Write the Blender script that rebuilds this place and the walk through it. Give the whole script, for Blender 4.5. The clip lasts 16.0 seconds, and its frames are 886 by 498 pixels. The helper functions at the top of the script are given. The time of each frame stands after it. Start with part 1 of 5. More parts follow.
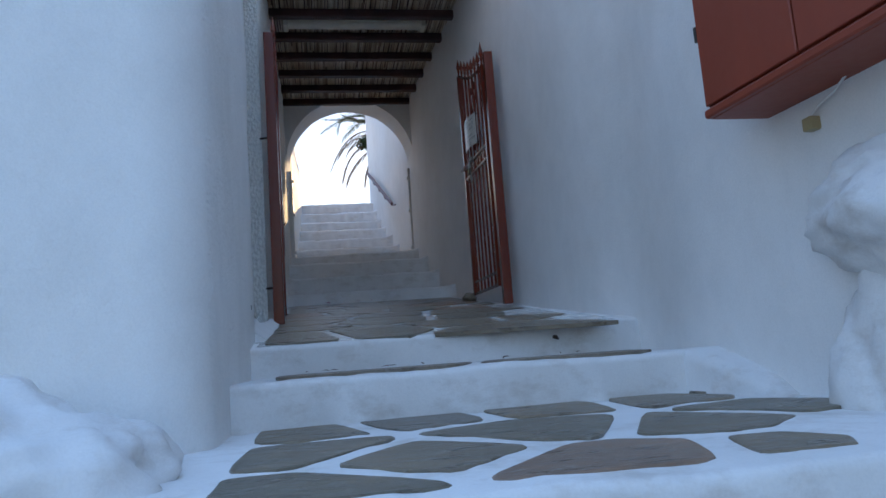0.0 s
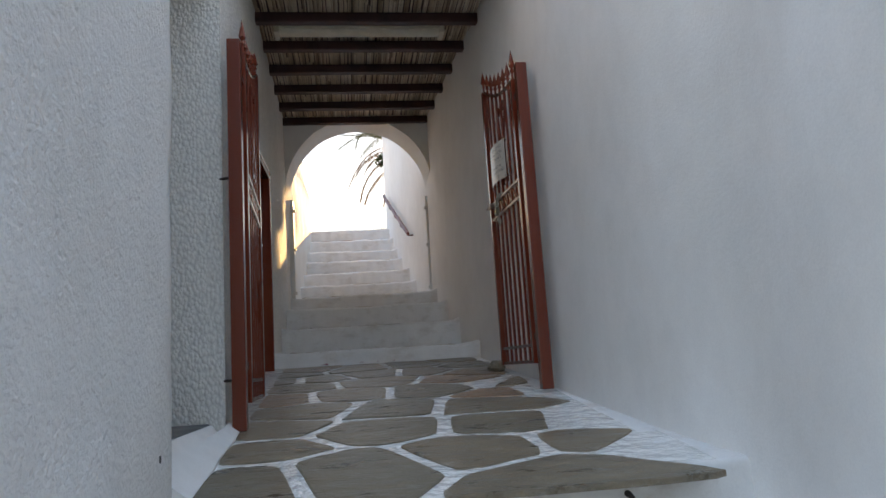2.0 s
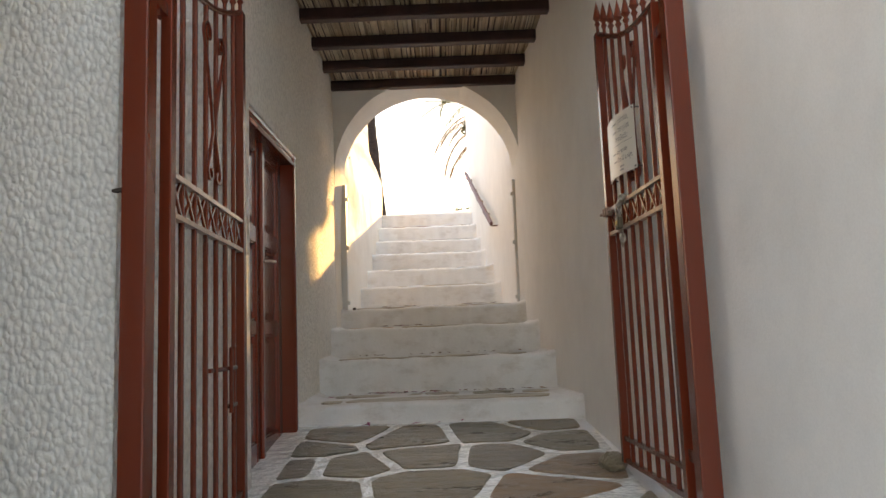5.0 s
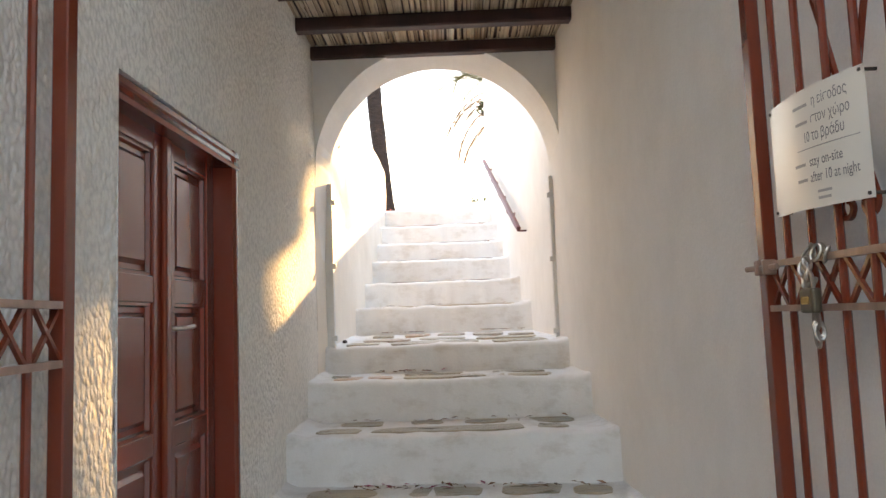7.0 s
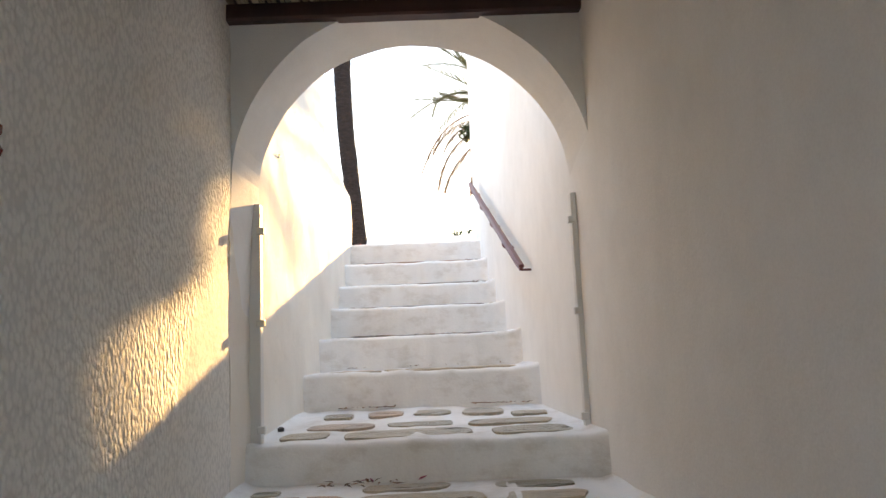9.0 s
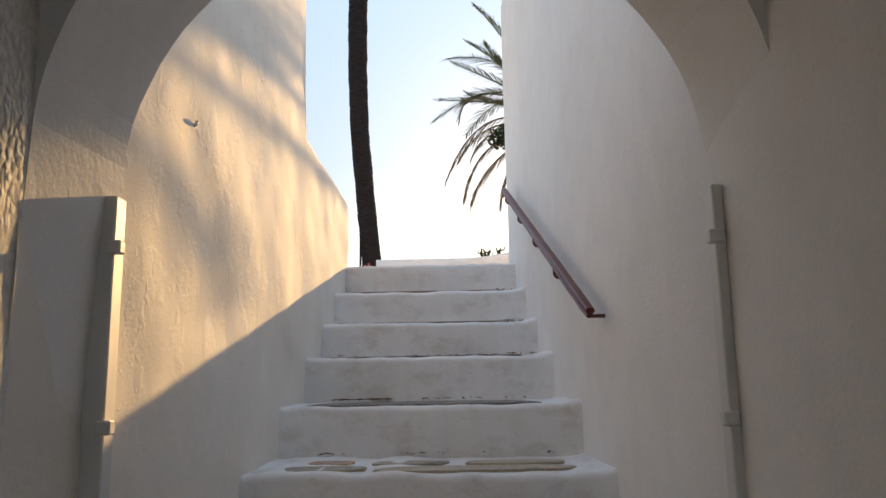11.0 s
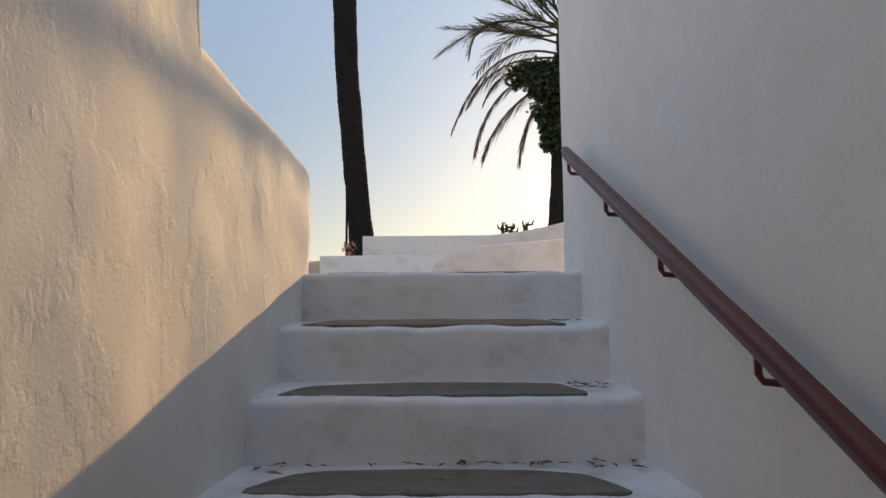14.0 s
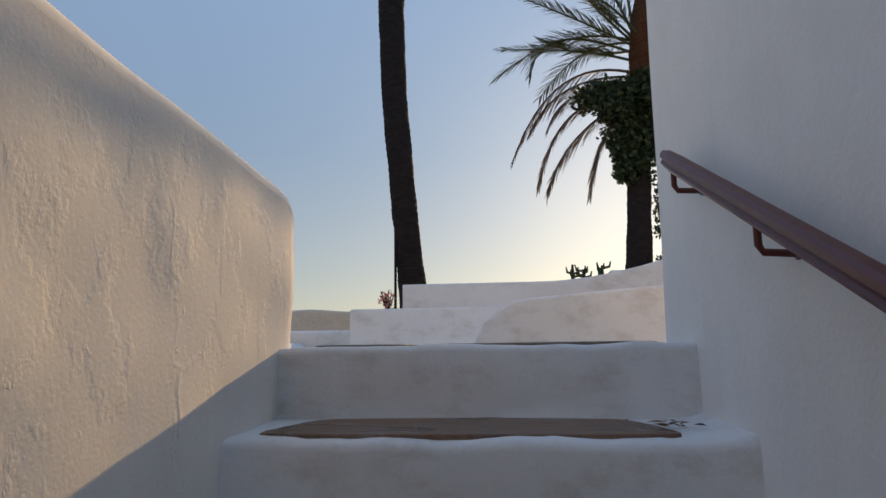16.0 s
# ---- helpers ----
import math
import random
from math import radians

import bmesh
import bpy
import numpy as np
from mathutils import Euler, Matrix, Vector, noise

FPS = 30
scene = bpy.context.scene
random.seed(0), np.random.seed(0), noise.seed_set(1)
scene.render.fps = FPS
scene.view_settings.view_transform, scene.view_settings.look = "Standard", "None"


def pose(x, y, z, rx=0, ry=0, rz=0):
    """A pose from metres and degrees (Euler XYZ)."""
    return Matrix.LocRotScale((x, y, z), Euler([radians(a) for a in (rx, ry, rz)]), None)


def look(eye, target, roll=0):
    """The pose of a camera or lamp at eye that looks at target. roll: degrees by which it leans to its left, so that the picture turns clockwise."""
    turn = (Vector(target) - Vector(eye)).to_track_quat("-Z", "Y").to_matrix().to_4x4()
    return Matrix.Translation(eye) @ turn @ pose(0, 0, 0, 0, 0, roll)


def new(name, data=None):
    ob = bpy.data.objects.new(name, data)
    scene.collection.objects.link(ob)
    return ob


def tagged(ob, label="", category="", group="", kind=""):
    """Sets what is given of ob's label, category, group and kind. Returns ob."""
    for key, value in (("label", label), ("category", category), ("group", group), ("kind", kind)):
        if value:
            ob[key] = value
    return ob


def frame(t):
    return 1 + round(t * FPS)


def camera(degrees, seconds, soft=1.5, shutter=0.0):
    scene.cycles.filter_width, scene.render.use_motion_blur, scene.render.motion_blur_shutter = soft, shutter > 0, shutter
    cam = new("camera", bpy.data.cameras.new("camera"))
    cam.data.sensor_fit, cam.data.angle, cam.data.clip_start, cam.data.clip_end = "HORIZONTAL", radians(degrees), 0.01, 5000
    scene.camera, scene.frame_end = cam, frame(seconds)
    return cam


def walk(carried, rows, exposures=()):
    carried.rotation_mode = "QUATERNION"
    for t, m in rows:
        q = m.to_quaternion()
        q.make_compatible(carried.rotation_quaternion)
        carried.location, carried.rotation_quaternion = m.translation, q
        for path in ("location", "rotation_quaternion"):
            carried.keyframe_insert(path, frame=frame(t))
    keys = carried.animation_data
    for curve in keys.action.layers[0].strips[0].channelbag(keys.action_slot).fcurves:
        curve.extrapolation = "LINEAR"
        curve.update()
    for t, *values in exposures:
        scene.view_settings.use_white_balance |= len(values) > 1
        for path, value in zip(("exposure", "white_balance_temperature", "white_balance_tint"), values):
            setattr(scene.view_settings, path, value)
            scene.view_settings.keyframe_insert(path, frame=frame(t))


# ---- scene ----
cam = camera(63.5, 16.0)
METRES, EYE, TILT, LEAN, TURN = 12.0, 1.5, 0.0, 0.0, -11.4
PATH = [
    (0, (0.342, 0.557, 1.427), (0.681, 2.507, 1.717), -4.2),
    (0.5, (0.439, 0.855, 1.575), (0.77, 2.805, 1.876), -4.0),
    (1, (0.509, 1.159, 1.657), (0.808, 3.111, 1.975), -3.9),
    (1.5, (0.54, 1.405, 1.816), (0.82, 3.358, 2.143), -4.0),
    (2, (0.604, 1.728, 1.953), (0.875, 3.683, 2.276), -3.7),
    (2.5, (0.618, 1.938, 2.139), (0.868, 3.898, 2.448), -3.4),
    (3, (0.672, 2.181, 2.264), (0.879, 4.146, 2.573), -3.1),
    (3.5, (0.757, 2.403, 2.327), (0.941, 4.372, 2.626), -2.9),
    (4, (0.885, 2.674, 2.299), (0.994, 4.647, 2.61), -2.4),
    (4.2, (0.898, 2.823, 2.325), (0.982, 4.798, 2.623), -2.4),
    (6.3, (0.886, 4.55, 2.932), (0.835, 6.54, 3.121), -1.7),
    (6.5, (0.875, 4.683, 2.964), (0.829, 6.674, 3.147), -1.8),
    (7, (0.891, 5.018, 3.023), (0.859, 7.009, 3.208), -2.1),
    (7.5, (0.861, 5.343, 3.055), (0.846, 7.333, 3.259), -2.3),
    (8, (0.825, 5.73, 3.109), (0.833, 7.716, 3.343), -2.5),
    (8.5, (0.867, 6.159, 3.172), (0.892, 8.142, 3.432), -2.5),
    (9, (0.876, 6.567, 3.227), (0.907, 8.547, 3.51), -2.5),
    (9.5, (0.905, 7.02, 3.303), (0.939, 8.995, 3.615), -2.1),
    (9.7, (0.914, 7.214, 3.328), (0.951, 9.186, 3.662), -1.8),
    (11.8, (0.924, 8.918, 3.662), (0.824, 10.888, 3.994), -0.6),
    (12, (0.931, 9.087, 3.698), (0.821, 11.059, 4.015), -0.5),
    (12.5, (0.91, 9.377, 3.825), (0.802, 11.356, 4.096), -0.3),
    (13, (0.881, 9.743, 3.882), (0.807, 11.728, 4.114), -0.2),
    (13.5, (0.84, 10.039, 4.031), (0.796, 12.028, 4.23), -0.3),
    (14, (0.771, 10.366, 4.126), (0.739, 12.357, 4.314), -0.4),
    (14.5, (0.752, 10.655, 4.191), (0.716, 12.645, 4.385), -0.8),
    (15, (0.768, 10.955, 4.225), (0.7, 12.942, 4.445), -0.9),
    (15.5, (0.781, 11.252, 4.243), (0.649, 13.23, 4.501), -1.0),
    (16, (0.848, 11.482, 4.288), (0.627, 13.446, 4.595), -0.7),
]
EXPOSURES = [
    (0, 1.56, 5200, 10), (1, 1.75, 5600, 10), (2, 2.1, 6600, 11), (3, 2.38, 7500, 12), (4, 2.5, 8100, 13), (6.5, 3.35, 7450, 11), (7, 3.42, 7200, 11), (8, 3.32, 7000, 10), (9.5, 2.5, 6850, 10), (11.8, 1.05, 6400, 10),
    (12.5, 0.9, 6350, 10), (13.5, 0.78, 6250, 10), (15, 0.52, 6050, 10), (16, 0.4, 5850, 10),
]
walk(cam, [(t, look(eye, target, roll)) for t, eye, target, roll in PATH], EXPOSURES)

# ---- light ----
SUN_AZ, SUN_EL = 10.8, 14.7          # degrees right of +y, above the horizon
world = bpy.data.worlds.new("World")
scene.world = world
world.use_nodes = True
wn = world.node_tree
sky = wn.nodes.new("ShaderNodeTexSky")
sky.sky_type = "NISHITA"
sky.sun_disc = False
sky.sun_elevation = radians(SUN_EL)
sky.sun_rotation = radians(SUN_AZ)
sky.altitude = 30.0
sky.air_density, sky.dust_density, sky.ozone_density = 1.0, 0.6, 1.0
bg = wn.nodes["Background"]
bg.inputs["Strength"].default_value = 0.15
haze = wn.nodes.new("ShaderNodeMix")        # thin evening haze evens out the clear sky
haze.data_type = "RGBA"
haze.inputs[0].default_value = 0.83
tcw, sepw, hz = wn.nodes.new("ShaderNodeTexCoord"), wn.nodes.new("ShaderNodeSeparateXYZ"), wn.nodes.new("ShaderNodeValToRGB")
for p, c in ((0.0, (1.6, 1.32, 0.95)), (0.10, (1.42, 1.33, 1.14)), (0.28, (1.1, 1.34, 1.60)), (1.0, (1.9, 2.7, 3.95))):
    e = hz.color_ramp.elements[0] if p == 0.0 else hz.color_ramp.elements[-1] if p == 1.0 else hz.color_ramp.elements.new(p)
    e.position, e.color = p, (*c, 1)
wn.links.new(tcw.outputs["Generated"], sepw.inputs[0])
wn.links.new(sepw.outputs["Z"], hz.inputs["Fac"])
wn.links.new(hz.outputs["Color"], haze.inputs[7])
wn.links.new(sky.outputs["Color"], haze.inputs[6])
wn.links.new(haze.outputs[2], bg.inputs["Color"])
sun = new("sun", bpy.data.lights.new("sun", "SUN"))
sun.data.energy, sun.data.angle, sun.data.color = 3.3, radians(0.6), (1.0, 0.61, 0.25)
sd = Vector((math.sin(radians(SUN_AZ)) * math.cos(radians(SUN_EL)), math.cos(radians(SUN_AZ)) * math.cos(radians(SUN_EL)), math.sin(radians(SUN_EL))))
sun.matrix_world = look(sd * 60, (0, 0, 0))


# ---- materials ----
def material(name, rough=0.8, metal=0.0, spec=0.5):
    m = bpy.data.materials.new(name)
    m.use_nodes = True
    b = m.node_tree.nodes["Principled BSDF"]
    b.inputs["Roughness"].default_value, b.inputs["Metallic"].default_value = rough, metal
    b.inputs["Specular IOR Level"].default_value = spec
    return m, m.node_tree, b


def noise_node(nt, scale, detail=4.0, stretch=(1, 1, 1), rough=0.55):
    tc = nt.nodes.new("ShaderNodeTexCoord")
    mp = nt.nodes.new("ShaderNodeMapping")
    mp.inputs["Scale"].default_value = stretch
    nz = nt.nodes.new("ShaderNodeTexNoise")
    nz.inputs["Scale"].default_value, nz.inputs["Detail"].default_value, nz.inputs["Roughness"].default_value = scale, detail, rough
    nt.links.new(tc.outputs["Object"], mp.inputs["Vector"])
    nt.links.new(mp.outputs["Vector"], nz.inputs["Vector"])
    return nz.outputs["Fac"]


def ramp(nt, fac, stops):
    r = nt.nodes.new("ShaderNodeValToRGB")
    e = r.color_ramp.elements
    e[0].position, e[0].color = stops[0][0], (*stops[0][1], 1)
    e[1].position, e[1].color = stops[-1][0], (*stops[-1][1], 1)
    for p, c in stops[1:-1]:
        x = e.new(p)
        x.color = (*c, 1)
    nt.links.new(fac, r.inputs["Fac"])
    return r.outputs["Color"]


def mix(nt, a, b, fac, mode="MIX"):
    m = nt.nodes.new("ShaderNodeMix")
    m.data_type, m.blend_type = "RGBA", mode
    for sock, v in ((m.inputs[0], fac), (m.inputs[6], a), (m.inputs[7], b)):
        if isinstance(v, (int, float)):
            sock.default_value = v
        elif isinstance(v, tuple):
            sock.default_value = (*v, 1)
        else:
            nt.links.new(v, sock)
    return m.outputs[2]


def bump(nt, b, layers):
    last = None
    for height, dist, strength in layers:
        n = nt.nodes.new("ShaderNodeBump")
        n.inputs["Distance"].default_value, n.inputs["Strength"].default_value = dist, strength
        nt.links.new(height, n.inputs["Height"])
        if last:
            nt.links.new(last, n.inputs["Normal"])
        last = n.outputs["Normal"]
    nt.links.new(last, b.inputs["Normal"])


def trowel_ridges(nt, depth):
    """Broken raised seams where coats of wash overlap, with a soft patchy relief between them."""
    tc = nt.nodes.new("ShaderNodeTexCoord")
    wp = nt.nodes.new("ShaderNodeTexNoise")
    wp.inputs["Scale"].default_value, wp.inputs["Detail"].default_value = 3.5, 5
    sc = nt.nodes.new("ShaderNodeVectorMath")
    sc.operation, sc.inputs[3].default_value = "SCALE", 0.30
    ad = nt.nodes.new("ShaderNodeVectorMath")
    mp = nt.nodes.new("ShaderNodeMapping")
    mp.inputs["Scale"].default_value = (1, 1, 0.8)
    vo = nt.nodes.new("ShaderNodeTexVoronoi")
    vo.feature = "DISTANCE_TO_EDGE"
    vo.inputs["Scale"].default_value = 3.4
    nt.links.new(tc.outputs["Object"], wp.inputs["Vector"])
    nt.links.new(wp.outputs["Color"], sc.inputs[0])
    nt.links.new(tc.outputs["Object"], ad.inputs[0])
    nt.links.new(sc.outputs[0], ad.inputs[1])
    nt.links.new(ad.outputs[0], mp.inputs["Vector"])
    nt.links.new(mp.outputs["Vector"], vo.inputs["Vector"])
    line = ramp(nt, vo.outputs["Distance"], [(0.0, (1, 1, 1)), (0.045, (0, 0, 0))])
    worn = ramp(nt, noise_node(nt, 1.7, 5, (1, 1, 0.6), 0.7), [(0.53, (0, 0, 0)), (0.64, (1, 1, 1))])
    chips = ramp(nt, noise_node(nt, 30, 4, (1, 1, 0.9), 0.7), [(0.60, (0, 0, 0)), (0.68, (1, 1, 1))])
    coats = ramp(nt, noise_node(nt, 4.2, 7, (1, 1, 0.85), 0.6), [(0.50, (0, 0, 0)), (0.56, (1, 1, 1))])
    return [(mix(nt, (0, 0, 0), line, worn), depth * 0.5, 0.7), (mix(nt, (0, 0, 0), chips, worn), depth * 0.8, 0.8), (coats, depth * 0.5, 0.7)]


def whitewash(name, tone=(0.86, 0.85, 0.83), dirt=(0.73, 0.705, 0.655), coarse=0.0009, fine=0.0006, fscale=60, cscale=4, stretch=(1, 1, 0.7), scars=0.0, scuffs=0.0, ridges=0.0):
    m, nt, b = material(name, 0.85, spec=0.25)
    big = noise_node(nt, 1.1, 5, stretch)
    blot = noise_node(nt, 5.5, 6, stretch, 0.65)
    grain = noise_node(nt, 140, 3)
    c1 = ramp(nt, big, [(0.32, dirt), (0.62, tone)])
    c2 = ramp(nt, blot, [(0.28, tuple(v * 0.90 for v in tone)), (0.6, tone)])
    c3 = mix(nt, c1, c2, 0.6)
    c4 = mix(nt, c3, ramp(nt, grain, [(0.3, (0.92, 0.92, 0.92)), (0.6, (1, 1, 1))]), 0.6, "MULTIPLY")
    if scuffs:
        rub = ramp(nt, noise_node(nt, 4.5, 7, (1, 1, 1.8), 0.68), [(0.50, (1, 1, 1)), (0.72, (0.62, 0.56, 0.49))])
        c4 = mix(nt, c4, rub, scuffs, "MULTIPLY")
    nt.links.new(c4, b.inputs["Base Color"])
    extra = [(ramp(nt, noise_node(nt, 2.4, 9, (1, 1, 0.4), 0.7), [(0.60, (0, 0, 0)), (0.66, (1, 1, 1))]), scars, 0.7)] if scars else []
    if ridges:
        extra += trowel_ridges(nt, ridges)
    bump(nt, b, extra + [(noise_node(nt, cscale, 4, stretch), coarse * 2, 0.8), (noise_node(nt, 26, 4, (1, 1, 0.6)), coarse, 0.8), (noise_node(nt, fscale, 5), fine * 3, 0.8)])
    return m


M_PLASTER = whitewash("smooth_whitewash")
M_UPPER = whitewash("lumpy_whitewash", (0.84, 0.80, 0.73), (0.76, 0.70, 0.61), coarse=0.0007, fine=0.0003, fscale=90, cscale=2.6, stretch=(1, 1, 0.5), ridges=0.0024)
M_PIER = whitewash("grained_whitewash", coarse=0.006, fine=0.0055, fscale=50, cscale=6)
M_FRONT = whitewash("pitted_whitewash", coarse=0.006, fine=0.0016, fscale=50, cscale=3)
M_STEP = whitewash("step_whitewash", (0.81, 0.80, 0.785), (0.60, 0.575, 0.54), stretch=(1, 1, 1), scuffs=0.6)


def roughcast(name):
    m, nt, b = material(name, 0.9, spec=0.2)
    big = noise_node(nt, 0.9, 5)
    c1 = ramp(nt, big, [(0.3, (0.74, 0.72, 0.67)), (0.65, (0.84, 0.825, 0.78))])
    tc = nt.nodes.new("ShaderNodeTexCoord")
    mp = nt.nodes.new("ShaderNodeMapping")
    mp.inputs["Scale"].default_value = (1, 1, 0.68)
    vo = nt.nodes.new("ShaderNodeTexVoronoi")
    vo.feature = "SMOOTH_F1"
    vo.inputs["Scale"].default_value, vo.inputs["Smoothness"].default_value = 62, 0.4
    warp = nt.nodes.new("ShaderNodeVectorMath")
    wn_ = nt.nodes.new("ShaderNodeTexNoise")
    wn_.inputs["Scale"].default_value = 24
    sc_ = nt.nodes.new("ShaderNodeVectorMath")
    sc_.operation, sc_.inputs[3].default_value = "SCALE", 0.016
    nt.links.new(tc.outputs["Object"], mp.inputs["Vector"])
    nt.links.new(tc.outputs["Object"], wn_.inputs["Vector"])
    nt.links.new(wn_.outputs["Color"], sc_.inputs[0])
    nt.links.new(mp.outputs["Vector"], warp.inputs[0])
    nt.links.new(sc_.outputs[0], warp.inputs[1])
    nt.links.new(warp.outputs[0], vo.inputs["Vector"])
    inv = nt.nodes.new("ShaderNodeMath")
    inv.operation, inv.inputs[0].default_value = "SUBTRACT", 1.0
    nt.links.new(vo.outputs["Distance"], inv.inputs[1])
    lumps = inv.outputs[0]
    drips = noise_node(nt, 19, 3, (1, 1, 0.5), 0.5)
    # the cast gives way to smooth plaster low down beside the arch
    sx = nt.nodes.new("ShaderNodeSeparateXYZ")
    nt.links.new(tc.outputs["Object"], sx.inputs[0])
    slope = nt.nodes.new("ShaderNodeMath")
    slope.operation, slope.inputs[1].default_value, slope.inputs[2].default_value = "MULTIPLY_ADD", -0.8, 0.8 * 3.4 - 9.32
    nt.links.new(sx.outputs["Z"], slope.inputs[0])
    edge = nt.nodes.new("ShaderNodeMath")
    edge.operation = "ADD"
    nt.links.new(sx.outputs["Y"], edge.inputs[0])
    nt.links.new(slope.outputs[0], edge.inputs[1])
    rag = nt.nodes.new("ShaderNodeMath")
    rag.operation, rag.inputs[1].default_value = "MULTIPLY_ADD", 0.5
    nt.links.new(noise_node(nt, 5, 5, (1, 1, 0.6)), rag.inputs[0])
    nt.links.new(edge.outputs[0], rag.inputs[2])
    keep = nt.nodes.new("ShaderNodeMapRange")
    keep.inputs["From Min"].default_value, keep.inputs["From Max"].default_value = 0.22, 0.34
    keep.inputs["To Min"].default_value, keep.inputs["To Max"].default_value = 1.0, 0.06
    nt.links.new(rag.outputs[0], keep.inputs["Value"])
    scaled = nt.nodes.new("ShaderNodeMath")
    scaled.operation = "MULTIPLY"
    nt.links.new(lumps, scaled.inputs[0])
    nt.links.new(keep.outputs[0], scaled.inputs[1])
    lumps = scaled.outputs[0]
    # shade in the hollows between lumps, multiplied into the wall colour
    pit_shade = ramp(nt, inv.outputs[0], [(0.30, (0.80, 0.80, 0.80)), (0.6, (1, 1, 1))])
    nt.links.new(mix(nt, c1, pit_shade, 0.75, "MULTIPLY"), b.inputs["Base Color"])
    bump(nt, b, [(drips, 0.0012, 0.7), (lumps, 0.0105, 1.0), (noise_node(nt, 48, 4, (1, 1, 0.7), 0.65), 0.004, 0.8), (noise_node(nt, 170, 3), 0.0016, 0.7)])
    return m


M_ROUGH = roughcast("roughcast_whitewash")


def flag(name, tint=(1, 1, 1)):
    m, nt, b = material(name, 0.62, spec=0.6)
    info = nt.nodes.new("ShaderNodeObjectInfo")
    tone = ramp(nt, info.outputs["Random"], [(0.0, (0.19, 0.185, 0.155)), (0.35, (0.225, 0.21, 0.17)), (0.7, (0.265, 0.235, 0.185)), (0.88, (0.22, 0.215, 0.20)), (1.0, (0.34, 0.22, 0.14))])
    veins = noise_node(nt, 6, 7, (0.6, 1.6, 1), 0.7)
    tone = mix(nt, tone, tint, 1.0, "MULTIPLY")
    c = mix(nt, tone, ramp(nt, veins, [(0.3, (0.46, 0.44, 0.40)), (0.7, (1.25, 1.20, 1.10))]), 0.9, "MULTIPLY")
    spots = ramp(nt, noise_node(nt, 16, 6, rough=0.75), [(0.56, (0, 0, 0)), (0.70, (1, 1, 1))])
    c = mix(nt, c, (0.42, 0.40, 0.37), mix(nt, (0, 0, 0), spots, 0.45))
    nt.links.new(c, b.inputs["Base Color"])
    nt.links.new(ramp(nt, veins, [(0.3, (0.20, 0.20, 0.20)), (0.7, (0.50, 0.50, 0.50))]), b.inputs["Roughness"])
    bump(nt, b, [(noise_node(nt, 5, 6, (0.7, 2.0, 1), 0.65), 0.05, 0.9), (noise_node(nt, 20, 6, (0.7, 1.6, 1), 0.75), 0.014, 0.9), (noise_node(nt, 90, 4), 0.003, 0.8)])
    return m


M_FLAG = flag("flagstone", (1.0, 0.91, 0.81))
M_FLAG_PALE = flag("dry_flagstone", (1.85, 1.76, 1.66))
M_FLAG_DARK = flag("worn_brown_flagstone", (0.72, 0.62, 0.54))
M_FLAG_BROWN = flag("brown_flagstone", (1.35, 0.98, 0.78))


def mortar(name):
    m, nt, b = material(name, 0.17, spec=1.0)
    big = noise_node(nt, 3.0, 5)
    nt.links.new(ramp(nt, big, [(0.3, (0.74, 0.73, 0.70)), (0.6, (0.86, 0.85, 0.82))]), b.inputs["Base Color"])
    nt.links.new(ramp(nt, noise_node(nt, 4, 4), [(0.35, (0.05, 0.05, 0.05)), (0.65, (0.2, 0.2, 0.2))]), b.inputs["Roughness"])
    bump(nt, b, [(noise_node(nt, 12, 3), 0.034, 1.0), (noise_node(nt, 36, 4), 0.006, 0.8)])
    return m


M_MORTAR = mortar("painted_joints")


def paint(name, tone, rough, wear=0.1, scale=6.0):
    m, nt, b = material(name, rough, spec=0.55)
    v = noise_node(nt, scale, 5, (1, 1, 0.3))
    c = ramp(nt, v, [(0.3, tuple(t * (1 - wear * 2) for t in tone)), (0.65, tone)])
    nt.links.new(c, b.inputs["Base Color"])
    nt.links.new(ramp(nt, noise_node(nt, 30, 4), [(0.3, (rough * 0.95,) * 3), (0.7, (min(1, rough * 1.08),) * 3)]), b.inputs["Roughness"])
    if wear > 0.07:
        bump(nt, b, [(noise_node(nt, 40, 2, (1, 1, 0.15)), 0.00012, 0.3)])
    return m


M_GATE = paint("red_gate_paint", (0.150, 0.026, 0.011), 0.22, 0.04)
# worn paint, made paler to hold the reflected light of the arch
M_BAND = paint("worn_sheen_paint", (0.34, 0.21, 0.16), 0.30, 0.25, 20)
M_DOOR = paint("red_door_paint", (0.170, 0.028, 0.013), 0.17, 0.02)
M_BOX = paint("red_box_paint", (0.25, 0.046, 0.018), 0.5, 0.06)
M_RAIL = paint("red_rail_paint", (0.115, 0.017, 0.010), 0.42, 0.08)
M_BEAM = paint("dark_beam_stain", (0.060, 0.022, 0.020), 0.55, 0.3)
M_WHITE_METAL = paint("white_metal_paint", (0.72, 0.71, 0.68), 0.5, 0.06)
M_LAMP = paint("aged_lamp_plastic", (0.78, 0.72, 0.58), 0.45, 0.1)
M_LEDGE = paint("bare_cement", (0.16, 0.16, 0.155), 0.85, 0.2)
M_CABLEBOX = paint("yellowed_plastic", (0.42, 0.34, 0.17), 0.5)
M_PLATE = material("sign_plate", 0.35, 0.15)[0]
M_PLATE.node_tree.nodes["Principled BSDF"].inputs["Base Color"].default_value = (0.74, 0.72, 0.66, 1)
M_INK = material("sign_ink", 0.6)[0]
M_INK.node_tree.nodes["Principled BSDF"].inputs["Base Color"].default_value = (0.17, 0.175, 0.185, 1)
# print under glare: the washed-out look is mixed into this grey
M_GLARE_INK = material("glare_washed_ink", 0.6)[0]
